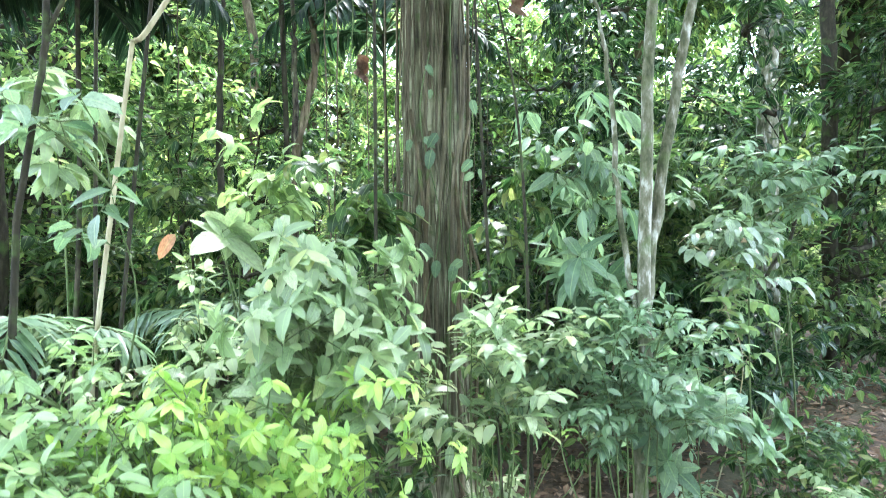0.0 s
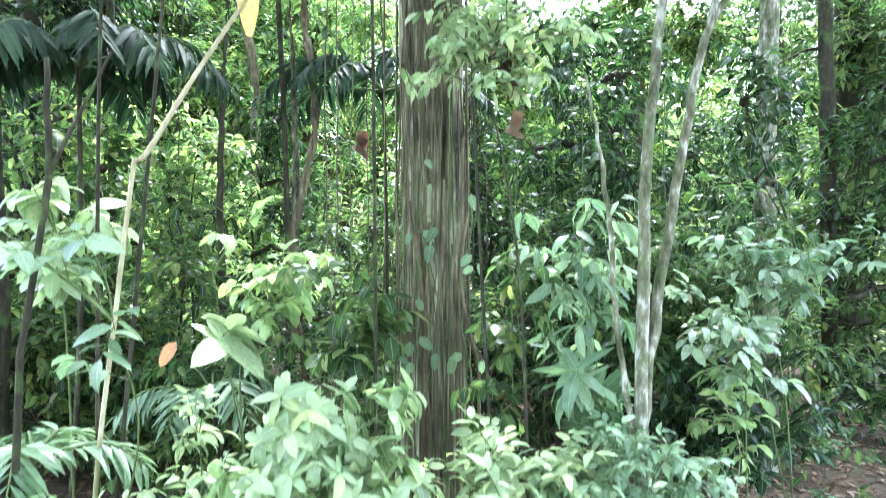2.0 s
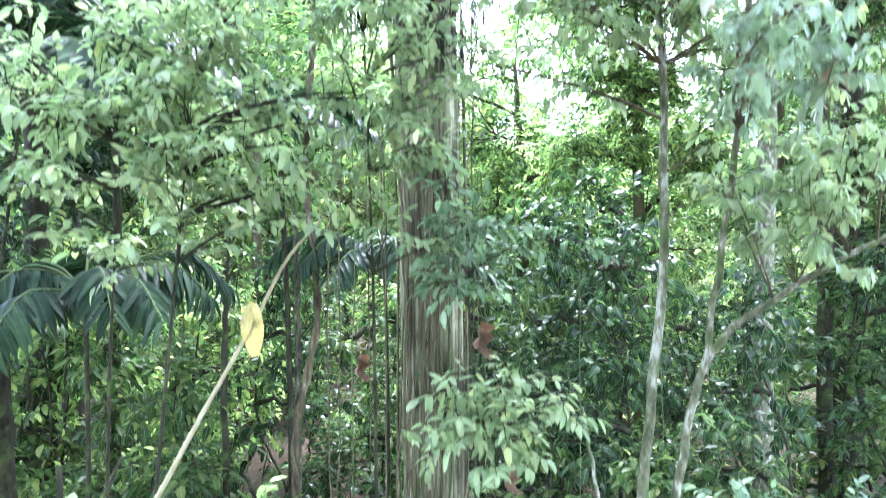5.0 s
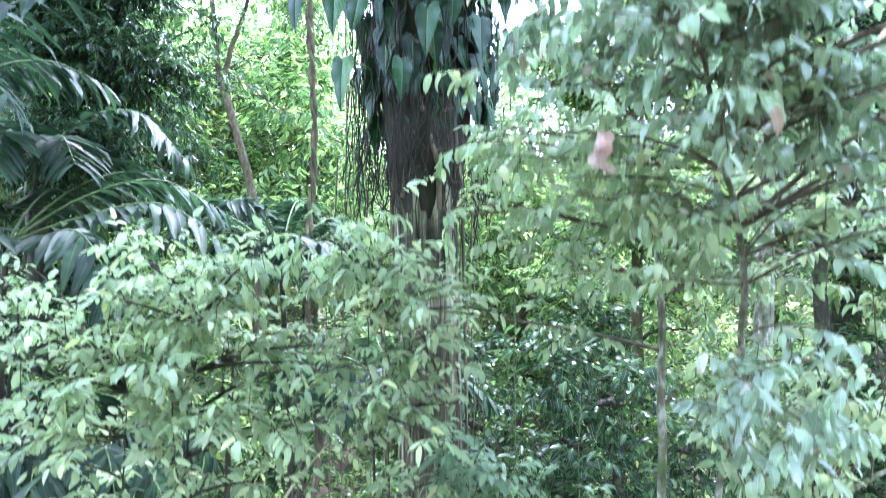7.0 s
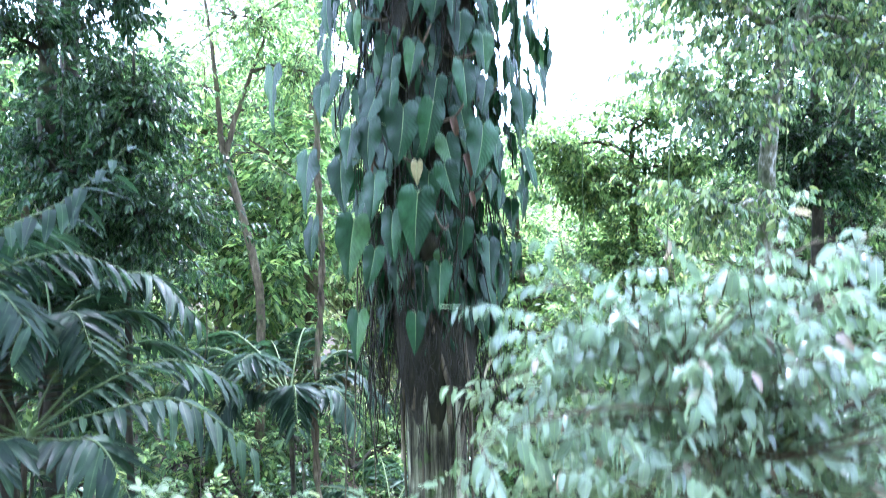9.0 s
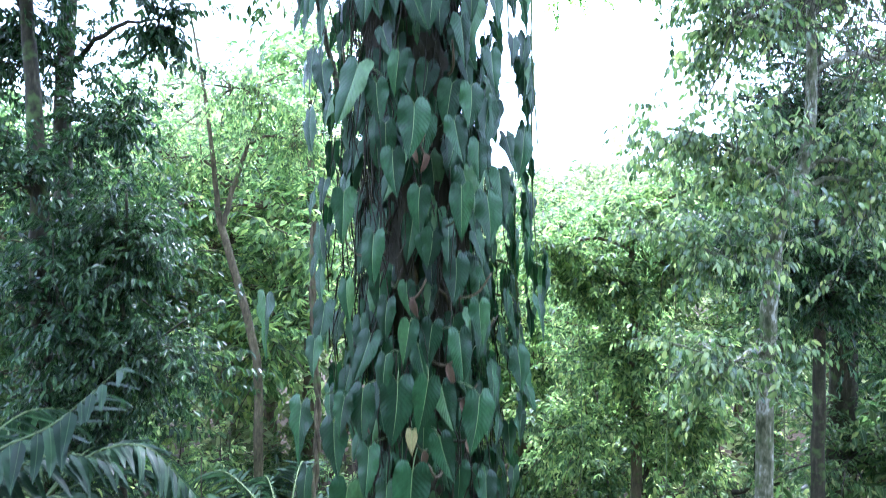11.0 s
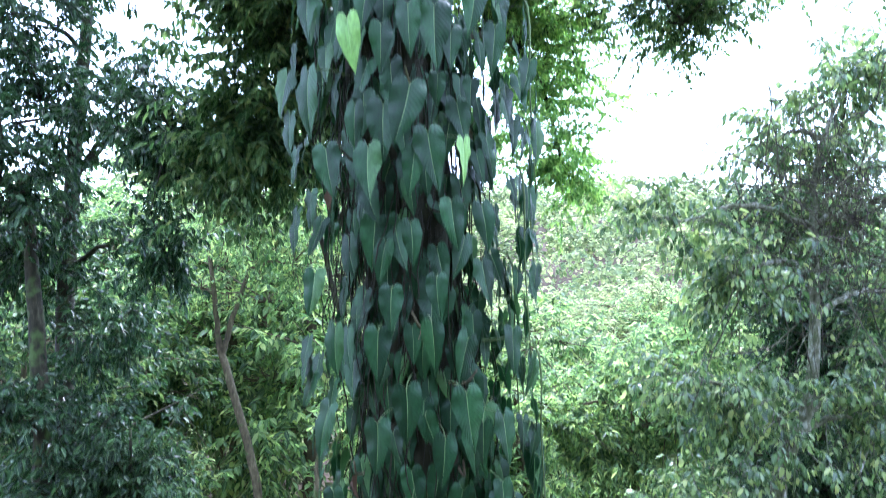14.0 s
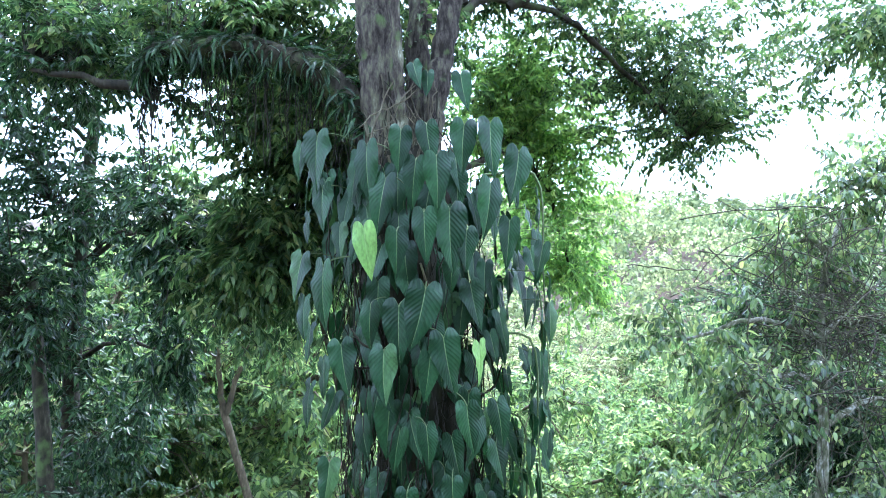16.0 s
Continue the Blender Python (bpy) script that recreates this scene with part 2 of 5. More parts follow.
def leaf_mat(name, stops, rough=0.42, through_light=0.3, rib=0.35, veins=0.0, tint=(0.78, 0.92, 0.5), spec=0.5, rib_width=0.05, lit=2.0):
    """Leaf: colour varies leaf by leaf and in blotches, paler midrib, light shines through."""
    m, nt, out = nodes_of(name)
    stops = [(p, tuple(0.7 * c + 0.13 * w * (0.3 * q[0] + 0.6 * q[1] + 0.1 * q[2]) for c, w in zip(q, (0.95, 1.0, 1.15)))) for p, q in stops]
    geo, obi = node(nt, "ShaderNodeNewGeometry"), node(nt, "ShaderNodeObjectInfo")
    s = node(nt, "ShaderNodeMath", {0: geo.outputs["Random Per Island"], 1: obi.outputs["Random"]}, operation="ADD")
    f = node(nt, "ShaderNodeMath", {0: s}, operation="FRACT")
    col = ramp(nt, f.outputs[0], stops)
    blot = node(nt, "ShaderNodeTexNoise", {"Scale": 9.0, "Detail": 4.0})
    v = node(nt, "ShaderNodeMapRange", {0: blot.outputs[0], 1: 0.3, 2: 0.7, 3: 0.72, 4: 1.25})
    hsv = node(nt, "ShaderNodeHueSaturation", {"Value": v, "Color": col})
    uv = node(nt, "ShaderNodeUVMap")
    xyz = node(nt, "ShaderNodeSeparateXYZ", {0: uv})
    dx = node(nt, "ShaderNodeMath", {0: xyz.outputs[0], 1: 0.5}, operation="SUBTRACT")
    ax = node(nt, "ShaderNodeMath", {0: dx}, operation="ABSOLUTE")
    mid = node(nt, "ShaderNodeMapRange", {0: ax, 1: rib_width * 0.35, 2: rib_width, 3: rib, 4: 0.0})
    fac = mid
    bump_h = mid
    if veins:
        slant = node(nt, "ShaderNodeMath", {0: ax, 1: -0.55, 2: xyz.outputs[1]}, operation="MULTIPLY_ADD")
        wv = node(nt, "ShaderNodeMath", {0: slant, 1: 75.0}, operation="MULTIPLY")
        sn = node(nt, "ShaderNodeMath", {0: wv}, operation="SINE")
        vv = node(nt, "ShaderNodeMapRange", {0: sn, 1: 0.8, 2: 1.0, 3: 0.0, 4: veins})
        fac = node(nt, "ShaderNodeMath", {0: mid, 1: vv}, operation="MAXIMUM")
        bump_h = sn
    pale = node(nt, "ShaderNodeMix", {0: fac, 6: hsv, 7: (0.32, 0.45, 0.18, 1)}, data_type="RGBA")
    c = pale.outputs[2]
    rn = node(nt, "ShaderNodeMapRange", {0: blot.outputs[0], 1: 0.3, 2: 0.7, 3: rough - 0.12, 4: rough + 0.06})
    bp = node(nt, "ShaderNodeBump", {"Strength": 0.25, "Distance": 0.004, "Height": bump_h})
    pr = node(nt, "ShaderNodeBsdfPrincipled", {"Base Color": c, "Roughness": rn, "Specular IOR Level": spec, "Normal": bp})
    tc = node(nt, "ShaderNodeMix", {0: 0.5, 6: c, 7: (*tint, 1)}, data_type="RGBA", blend_type="MULTIPLY")
    tv = node(nt, "ShaderNodeHueSaturation", {"Value": lit, "Saturation": 1.0, "Color": tc.outputs[2]})
    tr = node(nt, "ShaderNodeBsdfTranslucent", {"Color": tv})
    mix = node(nt, "ShaderNodeMixShader", {0: through_light, 1: pr, 2: tr})
    nt.links.new(mix.outputs[0], out.inputs[0])
    return m


def bark_mat(name, stops, stretch=(9, 9, 1.2), scale=2.0, bump=0.6, rough=0.85, moss=0.0, moss_col=(0.07, 0.11, 0.03)):
    m, nt, out = nodes_of(name)
    co = node(nt, "ShaderNodeTexCoord")
    mp = node(nt, "ShaderNodeMapping", {0: co.outputs["Object"], "Scale": stretch})
    n1 = node(nt, "ShaderNodeTexNoise", {"Vector": mp, "Scale": scale, "Detail": 8.0, "Roughness": 0.65})
    n2 = node(nt, "ShaderNodeTexNoise", {"Vector": co.outputs["Object"], "Scale": 1.7, "Detail": 5.0})
    ad = node(nt, "ShaderNodeMath", {0: n2.outputs[0], 1: 0.6, 2: n1.outputs[0]}, operation="MULTIPLY_ADD")
    sb = node(nt, "ShaderNodeMath", {0: ad, 1: 0.3}, operation="SUBTRACT")
    col = ramp(nt, sb.outputs[0], stops)
    c = col.outputs[0]
    if moss:
        n3 = node(nt, "ShaderNodeTexNoise", {"Vector": co.outputs["Object"], "Scale": 5.0, "Detail": 6.0})
        mk = node(nt, "ShaderNodeMapRange", {0: n3.outputs[0], 1: 0.62 - moss * 0.2, 2: 0.7, 3: 0.0, 4: 0.9})
        c = node(nt, "ShaderNodeMix", {0: mk, 6: c, 7: (*moss_col, 1)}, data_type="RGBA").outputs[2]
    bp = node(nt, "ShaderNodeBump", {"Strength": bump, "Distance": 0.03, "Height": n1.outputs[0]})
    pr = node(nt, "ShaderNodeBsdfPrincipled", {"Base Color": c, "Roughness": rough, "Specular IOR Level": 0.25, "Normal": bp})
    nt.links.new(pr.outputs[0], out.inputs[0])
    return m


def ground_mat():
    m, nt, out = nodes_of("forest_soil")
    co = node(nt, "ShaderNodeTexCoord")
    n1 = node(nt, "ShaderNodeTexNoise", {"Vector": co.outputs["Object"], "Scale": 14.0, "Detail": 10.0, "Roughness": 0.7})
    n2 = node(nt, "ShaderNodeTexNoise", {"Vector": co.outputs["Object"], "Scale": 0.5, "Detail": 4.0})
    c1 = ramp(nt, n1.outputs[0], [(0.3, (0.02, 0.013, 0.008)), (0.55, (0.075, 0.05, 0.03)), (0.75, (0.17, 0.115, 0.07))])
    mk = node(nt, "ShaderNodeMapRange", {0: n2.outputs[0], 1: 0.55, 2: 0.75, 3: 0.0, 4: 0.5})
    c = node(nt, "ShaderNodeMix", {0: mk, 6: c1, 7: (0.04, 0.07, 0.02, 1)}, data_type="RGBA")
    bp = node(nt, "ShaderNodeBump", {"Strength": 0.8, "Distance": 0.04, "Height": n1.outputs[0]})
    pr = node(nt, "ShaderNodeBsdfPrincipled", {"Base Color": c.outputs[2], "Roughness": 0.95, "Normal": bp})
    nt.links.new(pr.outputs[0], out.inputs[0])
    return m


LIME = leaf_mat("lime_leaf", [(0, (0.17, 0.28, 0.09)), (0.5, (0.25, 0.38, 0.12)), (1, (0.37, 0.5, 0.13))], 0.42, 0.3)
YELLOWGREEN = leaf_mat("yellow_green_leaf", [(0, (0.22, 0.4, 0.05)), (0.6, (0.34, 0.52, 0.05)), (1, (0.46, 0.58, 0.06))], 0.45, 0.35)
# Pale green leaf, lightened further by sky sheen put into the base.
PALE = leaf_mat("pale_leaf", [(0, (0.17, 0.25, 0.1)), (0.5, (0.25, 0.34, 0.155)), (0.9, (0.36, 0.42, 0.21)), (1, (0.42, 0.46, 0.15))], 0.45, 0.38, spec=0.45, lit=2.3)
BLUE = leaf_mat("blue_green_leaf", [(0, (0.09, 0.17, 0.085)), (0.6, (0.17, 0.275, 0.14)), (1, (0.26, 0.37, 0.2))], 0.43, 0.38, spec=0.5)
# MID, BRIGHT, FAR: widened leaf-to-leaf tones stand for shadow gaps and highlights.
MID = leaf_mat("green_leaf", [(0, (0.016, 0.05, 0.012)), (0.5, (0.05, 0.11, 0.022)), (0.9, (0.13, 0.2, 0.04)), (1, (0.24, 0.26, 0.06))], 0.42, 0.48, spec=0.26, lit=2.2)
# Lit copy of the green leaf: sunlight painted into brighter, yellower tones.
BRIGHT = leaf_mat("painted_sunlit_leaf", [(0, (0.022, 0.055, 0.014)), (0.4, (0.08, 0.15, 0.036)), (0.8, (0.2, 0.29, 0.065)), (1, (0.4, 0.44, 0.1))], 0.45, 0.46, spec=0.3, lit=3.2)
# Shaded copy: the shade of dense backlit crowns is put into near-black greens.
DARK = leaf_mat("shade_dark_leaf", [(0, (0.006, 0.026, 0.008)), (0.6, (0.017, 0.056, 0.015)), (1, (0.05, 0.12, 0.032))], 0.34, 0.26, spec=0.2)
# Whitish sky sheen is mixed into this base, besides the gloss.
GREY = leaf_mat("greyish_leaf", [(0, (0.14, 0.21, 0.12)), (0.6, (0.21, 0.3, 0.17)), (0.95, (0.29, 0.38, 0.22)), (1, (0.4, 0.24, 0.17))], 0.32, 0.4, spec=0.85, lit=2.1)
# Second shaded copy: its darkened base carries the canopy's shade.
SHADE = leaf_mat("painted_shade_leaf", [(0, (0.006, 0.024, 0.007)), (0.6, (0.018, 0.052, 0.014)), (1, (0.06, 0.125, 0.032))], 0.34, 0.32, spec=0.2)
# Backlight painted in: a yellower, brighter leaf copy with boosted transmission.
GLOW = leaf_mat("painted_backlit_leaf", [(0, (0.07, 0.16, 0.025)), (0.6, (0.15, 0.27, 0.035)), (1, (0.32, 0.43, 0.055))], 0.45, 0.55, spec=0.3, lit=3.0)
# Wide tone range: dark gaps and bright glints are put into the leaf colours.
AIRY = leaf_mat("airy_leaf", [(0, (0.02, 0.06, 0.015)), (0.5, (0.1, 0.18, 0.045)), (0.85, (0.26, 0.35, 0.09)), (1, (0.5, 0.54, 0.13))], 0.3, 0.42, spec=0.7, lit=2.2)
PALM = leaf_mat("palm_leaf", [(0, (0.01, 0.03, 0.014)), (0.6, (0.02, 0.052, 0.023)), (1, (0.04, 0.09, 0.034))], 0.52, 0.3, rib=0.1, spec=0.2)
PHILO = leaf_mat("philodendron_leaf", [(0, (0.004, 0.03, 0.008)), (0.5, (0.01, 0.055, 0.014)), (0.9, (0.02, 0.09, 0.022)), (1, (0.06, 0.15, 0.03))], 0.46, 0.2, 0.35, 0.03, rib_width=0.02, spec=0.29)
YOUNG = leaf_mat("young_leaf", [(0, (0.2, 0.42, 0.05)), (1, (0.24, 0.46, 0.06))], 0.4, 0.3, 0.5, 0.12, rib_width=0.022)
YELLOW = leaf_mat("yellow_leaf", [(0, (0.46, 0.38, 0.13)), (1, (0.52, 0.44, 0.16))], 0.5, 0.3, 0.3, 0.1, (0.9, 0.8, 0.2))
DEAD = leaf_mat("dead_leaf", [(0, (0.07, 0.038, 0.02)), (0.5, (0.17, 0.1, 0.055)), (0.85, (0.27, 0.17, 0.1)), (1, (0.4, 0.3, 0.2))], 0.75, 0.15, 0.1, 0.0, (0.9, 0.6, 0.3), 0.2)
DRY = leaf_mat("dry_tan_leaf", [(0, (0.48, 0.34, 0.26)), (1, (0.54, 0.4, 0.31))], 0.6, 0.35, 0.2, 0.0, (0.9, 0.75, 0.6), 0.3)
FADING = leaf_mat("fading_leaf", [(0, (0.42, 0.2, 0.08)), (1, (0.46, 0.24, 0.1))], 0.5, 0.3, 0.3, 0.0, (0.9, 0.6, 0.3))
# Far leaves paled: distance haze and glare are put into the base colour.
FAR = leaf_mat("hazed_hill_leaf", [(0, (0.07, 0.1, 0.035)), (0.5, (0.22, 0.26, 0.09)), (1, (0.46, 0.46, 0.18))], 0.6, 0.35, spec=0.2, lit=2.6)
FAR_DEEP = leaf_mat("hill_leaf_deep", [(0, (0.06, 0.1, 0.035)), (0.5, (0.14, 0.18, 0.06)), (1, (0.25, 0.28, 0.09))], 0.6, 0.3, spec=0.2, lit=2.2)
BARK_MAIN = bark_mat("fibrous_bark", [(0.32, (0.016, 0.014, 0.008)), (0.42, (0.07, 0.067, 0.038)), (0.53, (0.17, 0.17, 0.1)), (0.66, (0.4, 0.395, 0.26))], (8, 8, 0.5), 2.6, 1.0, 0.85, 0.12)
BARK_GREY = bark_mat("grey_bark", [(0.34, (0.018, 0.014, 0.01)), (0.46, (0.06, 0.05, 0.038)), (0.57, (0.1, 0.098, 0.058)), (0.66, (0.155, 0.155, 0.1)), (0.74, (0.34, 0.35, 0.25))], (5, 5, 1.6), 4.0, 1.0, 0.9, 0.2)
BARK_PALE = bark_mat("pale_bark", [(0.34, (0.04, 0.048, 0.022)), (0.45, (0.1, 0.105, 0.06)), (0.55, (0.17, 0.165, 0.115)), (0.64, (0.38, 0.38, 0.33))], (5.0, 5.0, 2.0), 3.2, 0.6, 0.8, 0.4)
BARK_DARK = bark_mat("dark_bark", [(0.25, (0.01, 0.009, 0.006)), (0.55, (0.035, 0.031, 0.019)), (0.8, (0.1, 0.09, 0.056))], (5, 5, 1.5), 3.0, 0.8, 0.85, 0.45)
BARK_BROWN = bark_mat("brown_bark", [(0.25, (0.03, 0.024, 0.014)), (0.55, (0.1, 0.08, 0.046)), (0.8, (0.22, 0.185, 0.115))], (5, 5, 1.5), 3.0, 0.6, 0.85, 0.25)
GREEN_STEM = bark_mat("green_stem", [(0.25, (0.05, 0.08, 0.025)), (0.6, (0.1, 0.14, 0.05)), (0.85, (0.18, 0.2, 0.1))], (4, 4, 1), 4.0, 0.2, 0.6)
STRAW = bark_mat("straw_stem", [(0.2, (0.2, 0.17, 0.09)), (0.5, (0.36, 0.32, 0.2)), (0.8, (0.5, 0.46, 0.34))], (4, 4, 1), 4.0, 0.25, 0.65)
ROOT = bark_mat("root_fibre", [(0.25, (0.035, 0.03, 0.018)), (0.6, (0.12, 0.105, 0.064)), (0.85, (0.3, 0.275, 0.185))], (6, 6, 1), 4.0, 0.4)
# Root brown darkened nearly to black, with the climber's inner shade in it.
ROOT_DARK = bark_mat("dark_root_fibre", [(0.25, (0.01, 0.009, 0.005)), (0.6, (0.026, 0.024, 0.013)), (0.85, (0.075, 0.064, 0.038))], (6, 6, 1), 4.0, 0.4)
SOIL = ground_mat()

# leaf shapes
OVAL = leaf_family(0.4, 5)
OVAL3 = leaf_family(0.42, 4)
OVAL_LOW = leaf_family(0.42, 2)
LANCE = leaf_family(0.3, 4, 0.25, 0.8)
BROAD = leaf_family(0.52, 5, 0.18, 0.7)
STRAP = leaf_family(0.1, 4, 0.3, 0.9, (0.3, 0.6, 0.9))
LEAFLET = leaf_family(0.17, 4, 0.35, 0.6, (0.15, 0.3, 0.45))
LEAFLET_WIDE = leaf_family(0.19, 5, 0.35, 0.6, (0.08, 0.18, 0.3))
CLUMP = [kite_shape(0.85, 0.2, d) for d in (0.1, 0.3, 0.5)]
HEX = [hex_shape(w, f, d) for w, f, d in ((0.42, 0.25, 0.1), (0.5, 0.4, 0.25), (0.36, 0.2, 0.45), (0.46, 0.1, 0.35))]
KITE = [kite_shape(w, f, d) for w, f, d in ((0.45, 0.3, 0.1), (0.52, 0.45, 0.25), (0.48, 0.2, 0.4))]


# ---- ground ----
def height(x, y):
    """The forest floor, level near the tree, rising to a wooded hill far ahead."""
    f = np.clip((y - 55) / 130, 0, 1)
    hill = 22 * f * f * (3 - 2 * f) * (0.75 + 0.25 * np.sin(x * 0.02 + 0.4))
    f2 = np.clip((y - 200) / 250, 0, 1)
    return hill + 14 * f2 * f2 * (3 - 2 * f2) + 0.06 * np.sin(x * 1.3 + 0.5 * y) + 0.05 * np.sin(y * 1.7 - x)


def ground_sheet():
    a = np.concatenate([-np.geomspace(600, 12, 26), np.linspace(-11, 11, 45), np.geomspace(12, 600, 26)])
    b = np.concatenate([-np.geomspace(300, 3, 14), np.linspace(-2, 26, 57), np.geomspace(27, 900, 46)])
    X, Y = np.meshgrid(a, b)
    V = np.stack([X, Y, height(X, Y)], -1).reshape(-1, 3)
    n, k = len(a), len(b)
    i, j = np.meshgrid(np.arange(k - 1), np.arange(n - 1), indexing="ij")
    q = np.stack([i * n + j, i * n + j + 1, (i + 1) * n + j + 1, (i + 1) * n + j], -1).reshape(-1, 4)
    ob = new("ground", mesh_of("ground", V, np.concatenate([q[:, :3], q[:, [0, 2, 3]]]), None, SOIL))
    tagged(ob, "brown forest floor of soil and leaf litter", "ground", "", "structure")


ground_sheet()


def leaf_litter():
    g = np.random.default_rng(3)
    n = 15000
    P = np.stack([g.uniform(-6, 9, n), g.uniform(3.5, 13, n), np.zeros(n)], -1)
    P[:, 2] = height(P[:, 0], P[:, 1]) + 0.015 + g.uniform(0, 0.03, n)
    M = frames(np.concatenate([g.normal(0, 1, (n, 2)), g.normal(0, 0.12, (n, 1))], 1), UP + g.normal(0, 0.3, (n, 3))) * g.uniform(0.08, 0.2, (n, 1, 1))
    V, T, U = foliage(OVAL_LOW, M, P, g)
    tagged(new("leaf_litter", mesh_of("leaf_litter", V, T, U, DEAD)), "dry brown fallen leaves on the forest floor", "leaf litter", "", "stuff")


leaf_litter()


# ---- the great tree ----
TRUNK = [(-0.12, 6.15, -0.15, 0.5), (-0.1, 6.14, 0.5, 0.36), (-0.1, 6.13, 2.5, 0.295), (-0.12, 6.12, 6, 0.29), (-0.2, 6.1, 9, 0.3), (-0.32, 6.05, 12, 0.3), (-0.45, 6.0, 15, 0.3), (-0.62, 5.95, 17.6, 0.28)]


def trunk_at(z):
    p = np.array(TRUNK)
    return np.array([np.interp(z, p[:, 2], p[:, k]) for k in range(4)])


def great_tree():
    g = np.random.default_rng(21)
    tree = thing("great_tree", (-0.12, 6.15, 0), "tall rainforest tree with fibrous brown bark and aerial roots", "tree")
    n, sides = 150, 72
    p = spline(TRUNK, n)
    ang = np.arange(sides) * 2 * np.pi / sides
    V = np.zeros((n, sides, 3))
    for i in range(n):
        x, y, z, r = p[i]
        for j in range(sides):
            c, s = math.cos(ang[j]), math.sin(ang[j])
            d = 0.18 * noise.noise((c * 2.2, s * 2.2, z * 0.12)) + 0.16 * noise.noise((c * 6, s * 6, z * 0.25)) + 0.1 * noise.noise((c * 15, s * 15, z * 0.5))
            d += 0.25 * max(0, 1 - z / 0.9) * abs(math.sin(ang[j] * 2.5))
            V[i, j] = (x + r * (1 + d) * c, y + r * (1 + d) * s, z)
    i, j = np.meshgrid(np.arange(n - 1), np.arange(sides), indexing="ij")
    k = (j + 1) % sides
    q = np.stack([i * sides + j, i * sides + k, (i + 1) * sides + k, (i + 1) * sides + j], -1).reshape(-1, 4)
    part("trunk", (V.reshape(-1, 3), np.concatenate([q[:, :3], q[:, [0, 2, 3]]]), np.zeros((n * sides, 2))), BARK_MAIN, tree, "fluted fibrous brown trunk")
    # roots that run down the bark
    for a in range(46):
        th = g.uniform(0, 2 * math.pi) if a % 3 else g.uniform(math.pi, 2 * math.pi)
        z0, z1 = (0.0, g.uniform(4, 8)) if g.random() < 0.6 else (g.uniform(1, 4), g.uniform(6, 8.4))
        zz = np.linspace(z1, z0, 22)
        w = np.cumsum(g.normal(0, 0.045, 22)) + (np.linspace(0, g.uniform(-1.2, 1.2), 22) if a % 9 == 0 else 0)
        off = g.uniform(0.0, 0.05) if g.random() < 0.75 else g.uniform(0.06, 0.25)
        pts = []
        for z, dw in zip(zz, w):
            x, y, _, r = trunk_at(z)
            rr = r * 1.05 + off + 0.01
            pts.append((x + rr * math.cos(th + dw), y + rr * math.sin(th + dw), z))
        rad = g.uniform(0.004, 0.011) if off > 0.06 or g.random() < 0.6 else g.uniform(0.012, 0.024)
        part("aerial_root", tubes(np.array(pts), np.linspace(rad, rad * 0.6, 22), 5), ROOT, tree)
    # stout loose roots round the hollow low on the bark
    for k, (x0, x1, zt) in enumerate(((-0.3, -0.16, 3.7), (-0.22, -0.3, 3.4), (-0.12, -0.2, 3.5), (0.02, -0.04, 3.9), (0.1, 0.16, 3.3), (0.2, 0.1, 4.3), (0.24, 0.3, 3.6))):
        pts = [(x0, 5.78, zt, 0.014), (x0 * 0.6 + x1 * 0.4 + g.normal(0, 0.03), 5.72, zt - 0.7, 0.02), (x1 + g.normal(0, 0.03), 5.7, zt - 1.6, 0.018), (x1, 5.74, 0.6, 0.022), (x1 * 1.2, 5.7, -0.05, 0.03)]
        part("aerial_root", limb_tube(pts, 26, 7, 0.004, 60 + k), ROOT if k % 2 else BARK_BROWN, tree, "stout loose root")
    # grey stems above the fork
    forks = [
        [(-0.74, 5.9, 17.0, 0.22), (-0.88, 5.85, 18.6, 0.18), (-0.98, 5.85, 20.2, 0.17), (-1.1, 5.9, 23, 0.13)],
        [(-0.62, 5.7, 17.4, 0.07), (-0.66, 5.6, 18.6, 0.055), (-0.72, 5.58, 19.4, 0.05), (-0.82, 5.6, 22, 0.04)],
        [(-0.55, 5.95, 17.4, 0.14), (-0.4, 5.9, 18.7, 0.12), (-0.2, 5.95, 20.0, 0.11), (0.2, 6.1, 23, 0.09)],
        [(-0.6, 6.05, 17.4, 0.14), (-0.55, 6.15, 19.0, 0.13), (-0.5, 6.4, 21.0, 0.11), (-0.4, 6.7, 23.5, 0.08)],
    ]
    for k, f in enumerate(forks):
        part("stem", limb_tube(f, 46, 18, 0.012, k), BARK_GREY, tree, "mottled grey bark")
    for k in range(46):
        x0, z0 = g.uniform(-0.95, -0.3), g.uniform(18.5, 19.2)
        q = np.linspace(0, 1, 10)[:, None]
        run = np.array((x0, 5.62 + g.uniform(-0.06, 0.06), z0)) + q * np.array((g.normal(0, 0.25), g.uniform(-0.12, 0.05), -g.uniform(0.4, 1.0))) + np.cumsum(g.normal(0, 0.018, (10, 3)), 0)
        part("rootlet", tubes(run, np.full(10, g.uniform(0.003, 0.008)), 4), ROOT if k % 3 else ROOT_DARK, tree)
    left = [(-0.75, 6.0, 17.7, 0.2), (-1.0, 6.0, 18.6, 0.17), (-1.5, 6.05, 19.3, 0.15), (-2.4, 6.1, 19.55, 0.12), (-3.2, 6.15, 19.5, 0.1), (-3.45, 6.2, 19.2, 0.06), (-4.6, 6.3, 19.4, 0.02)]
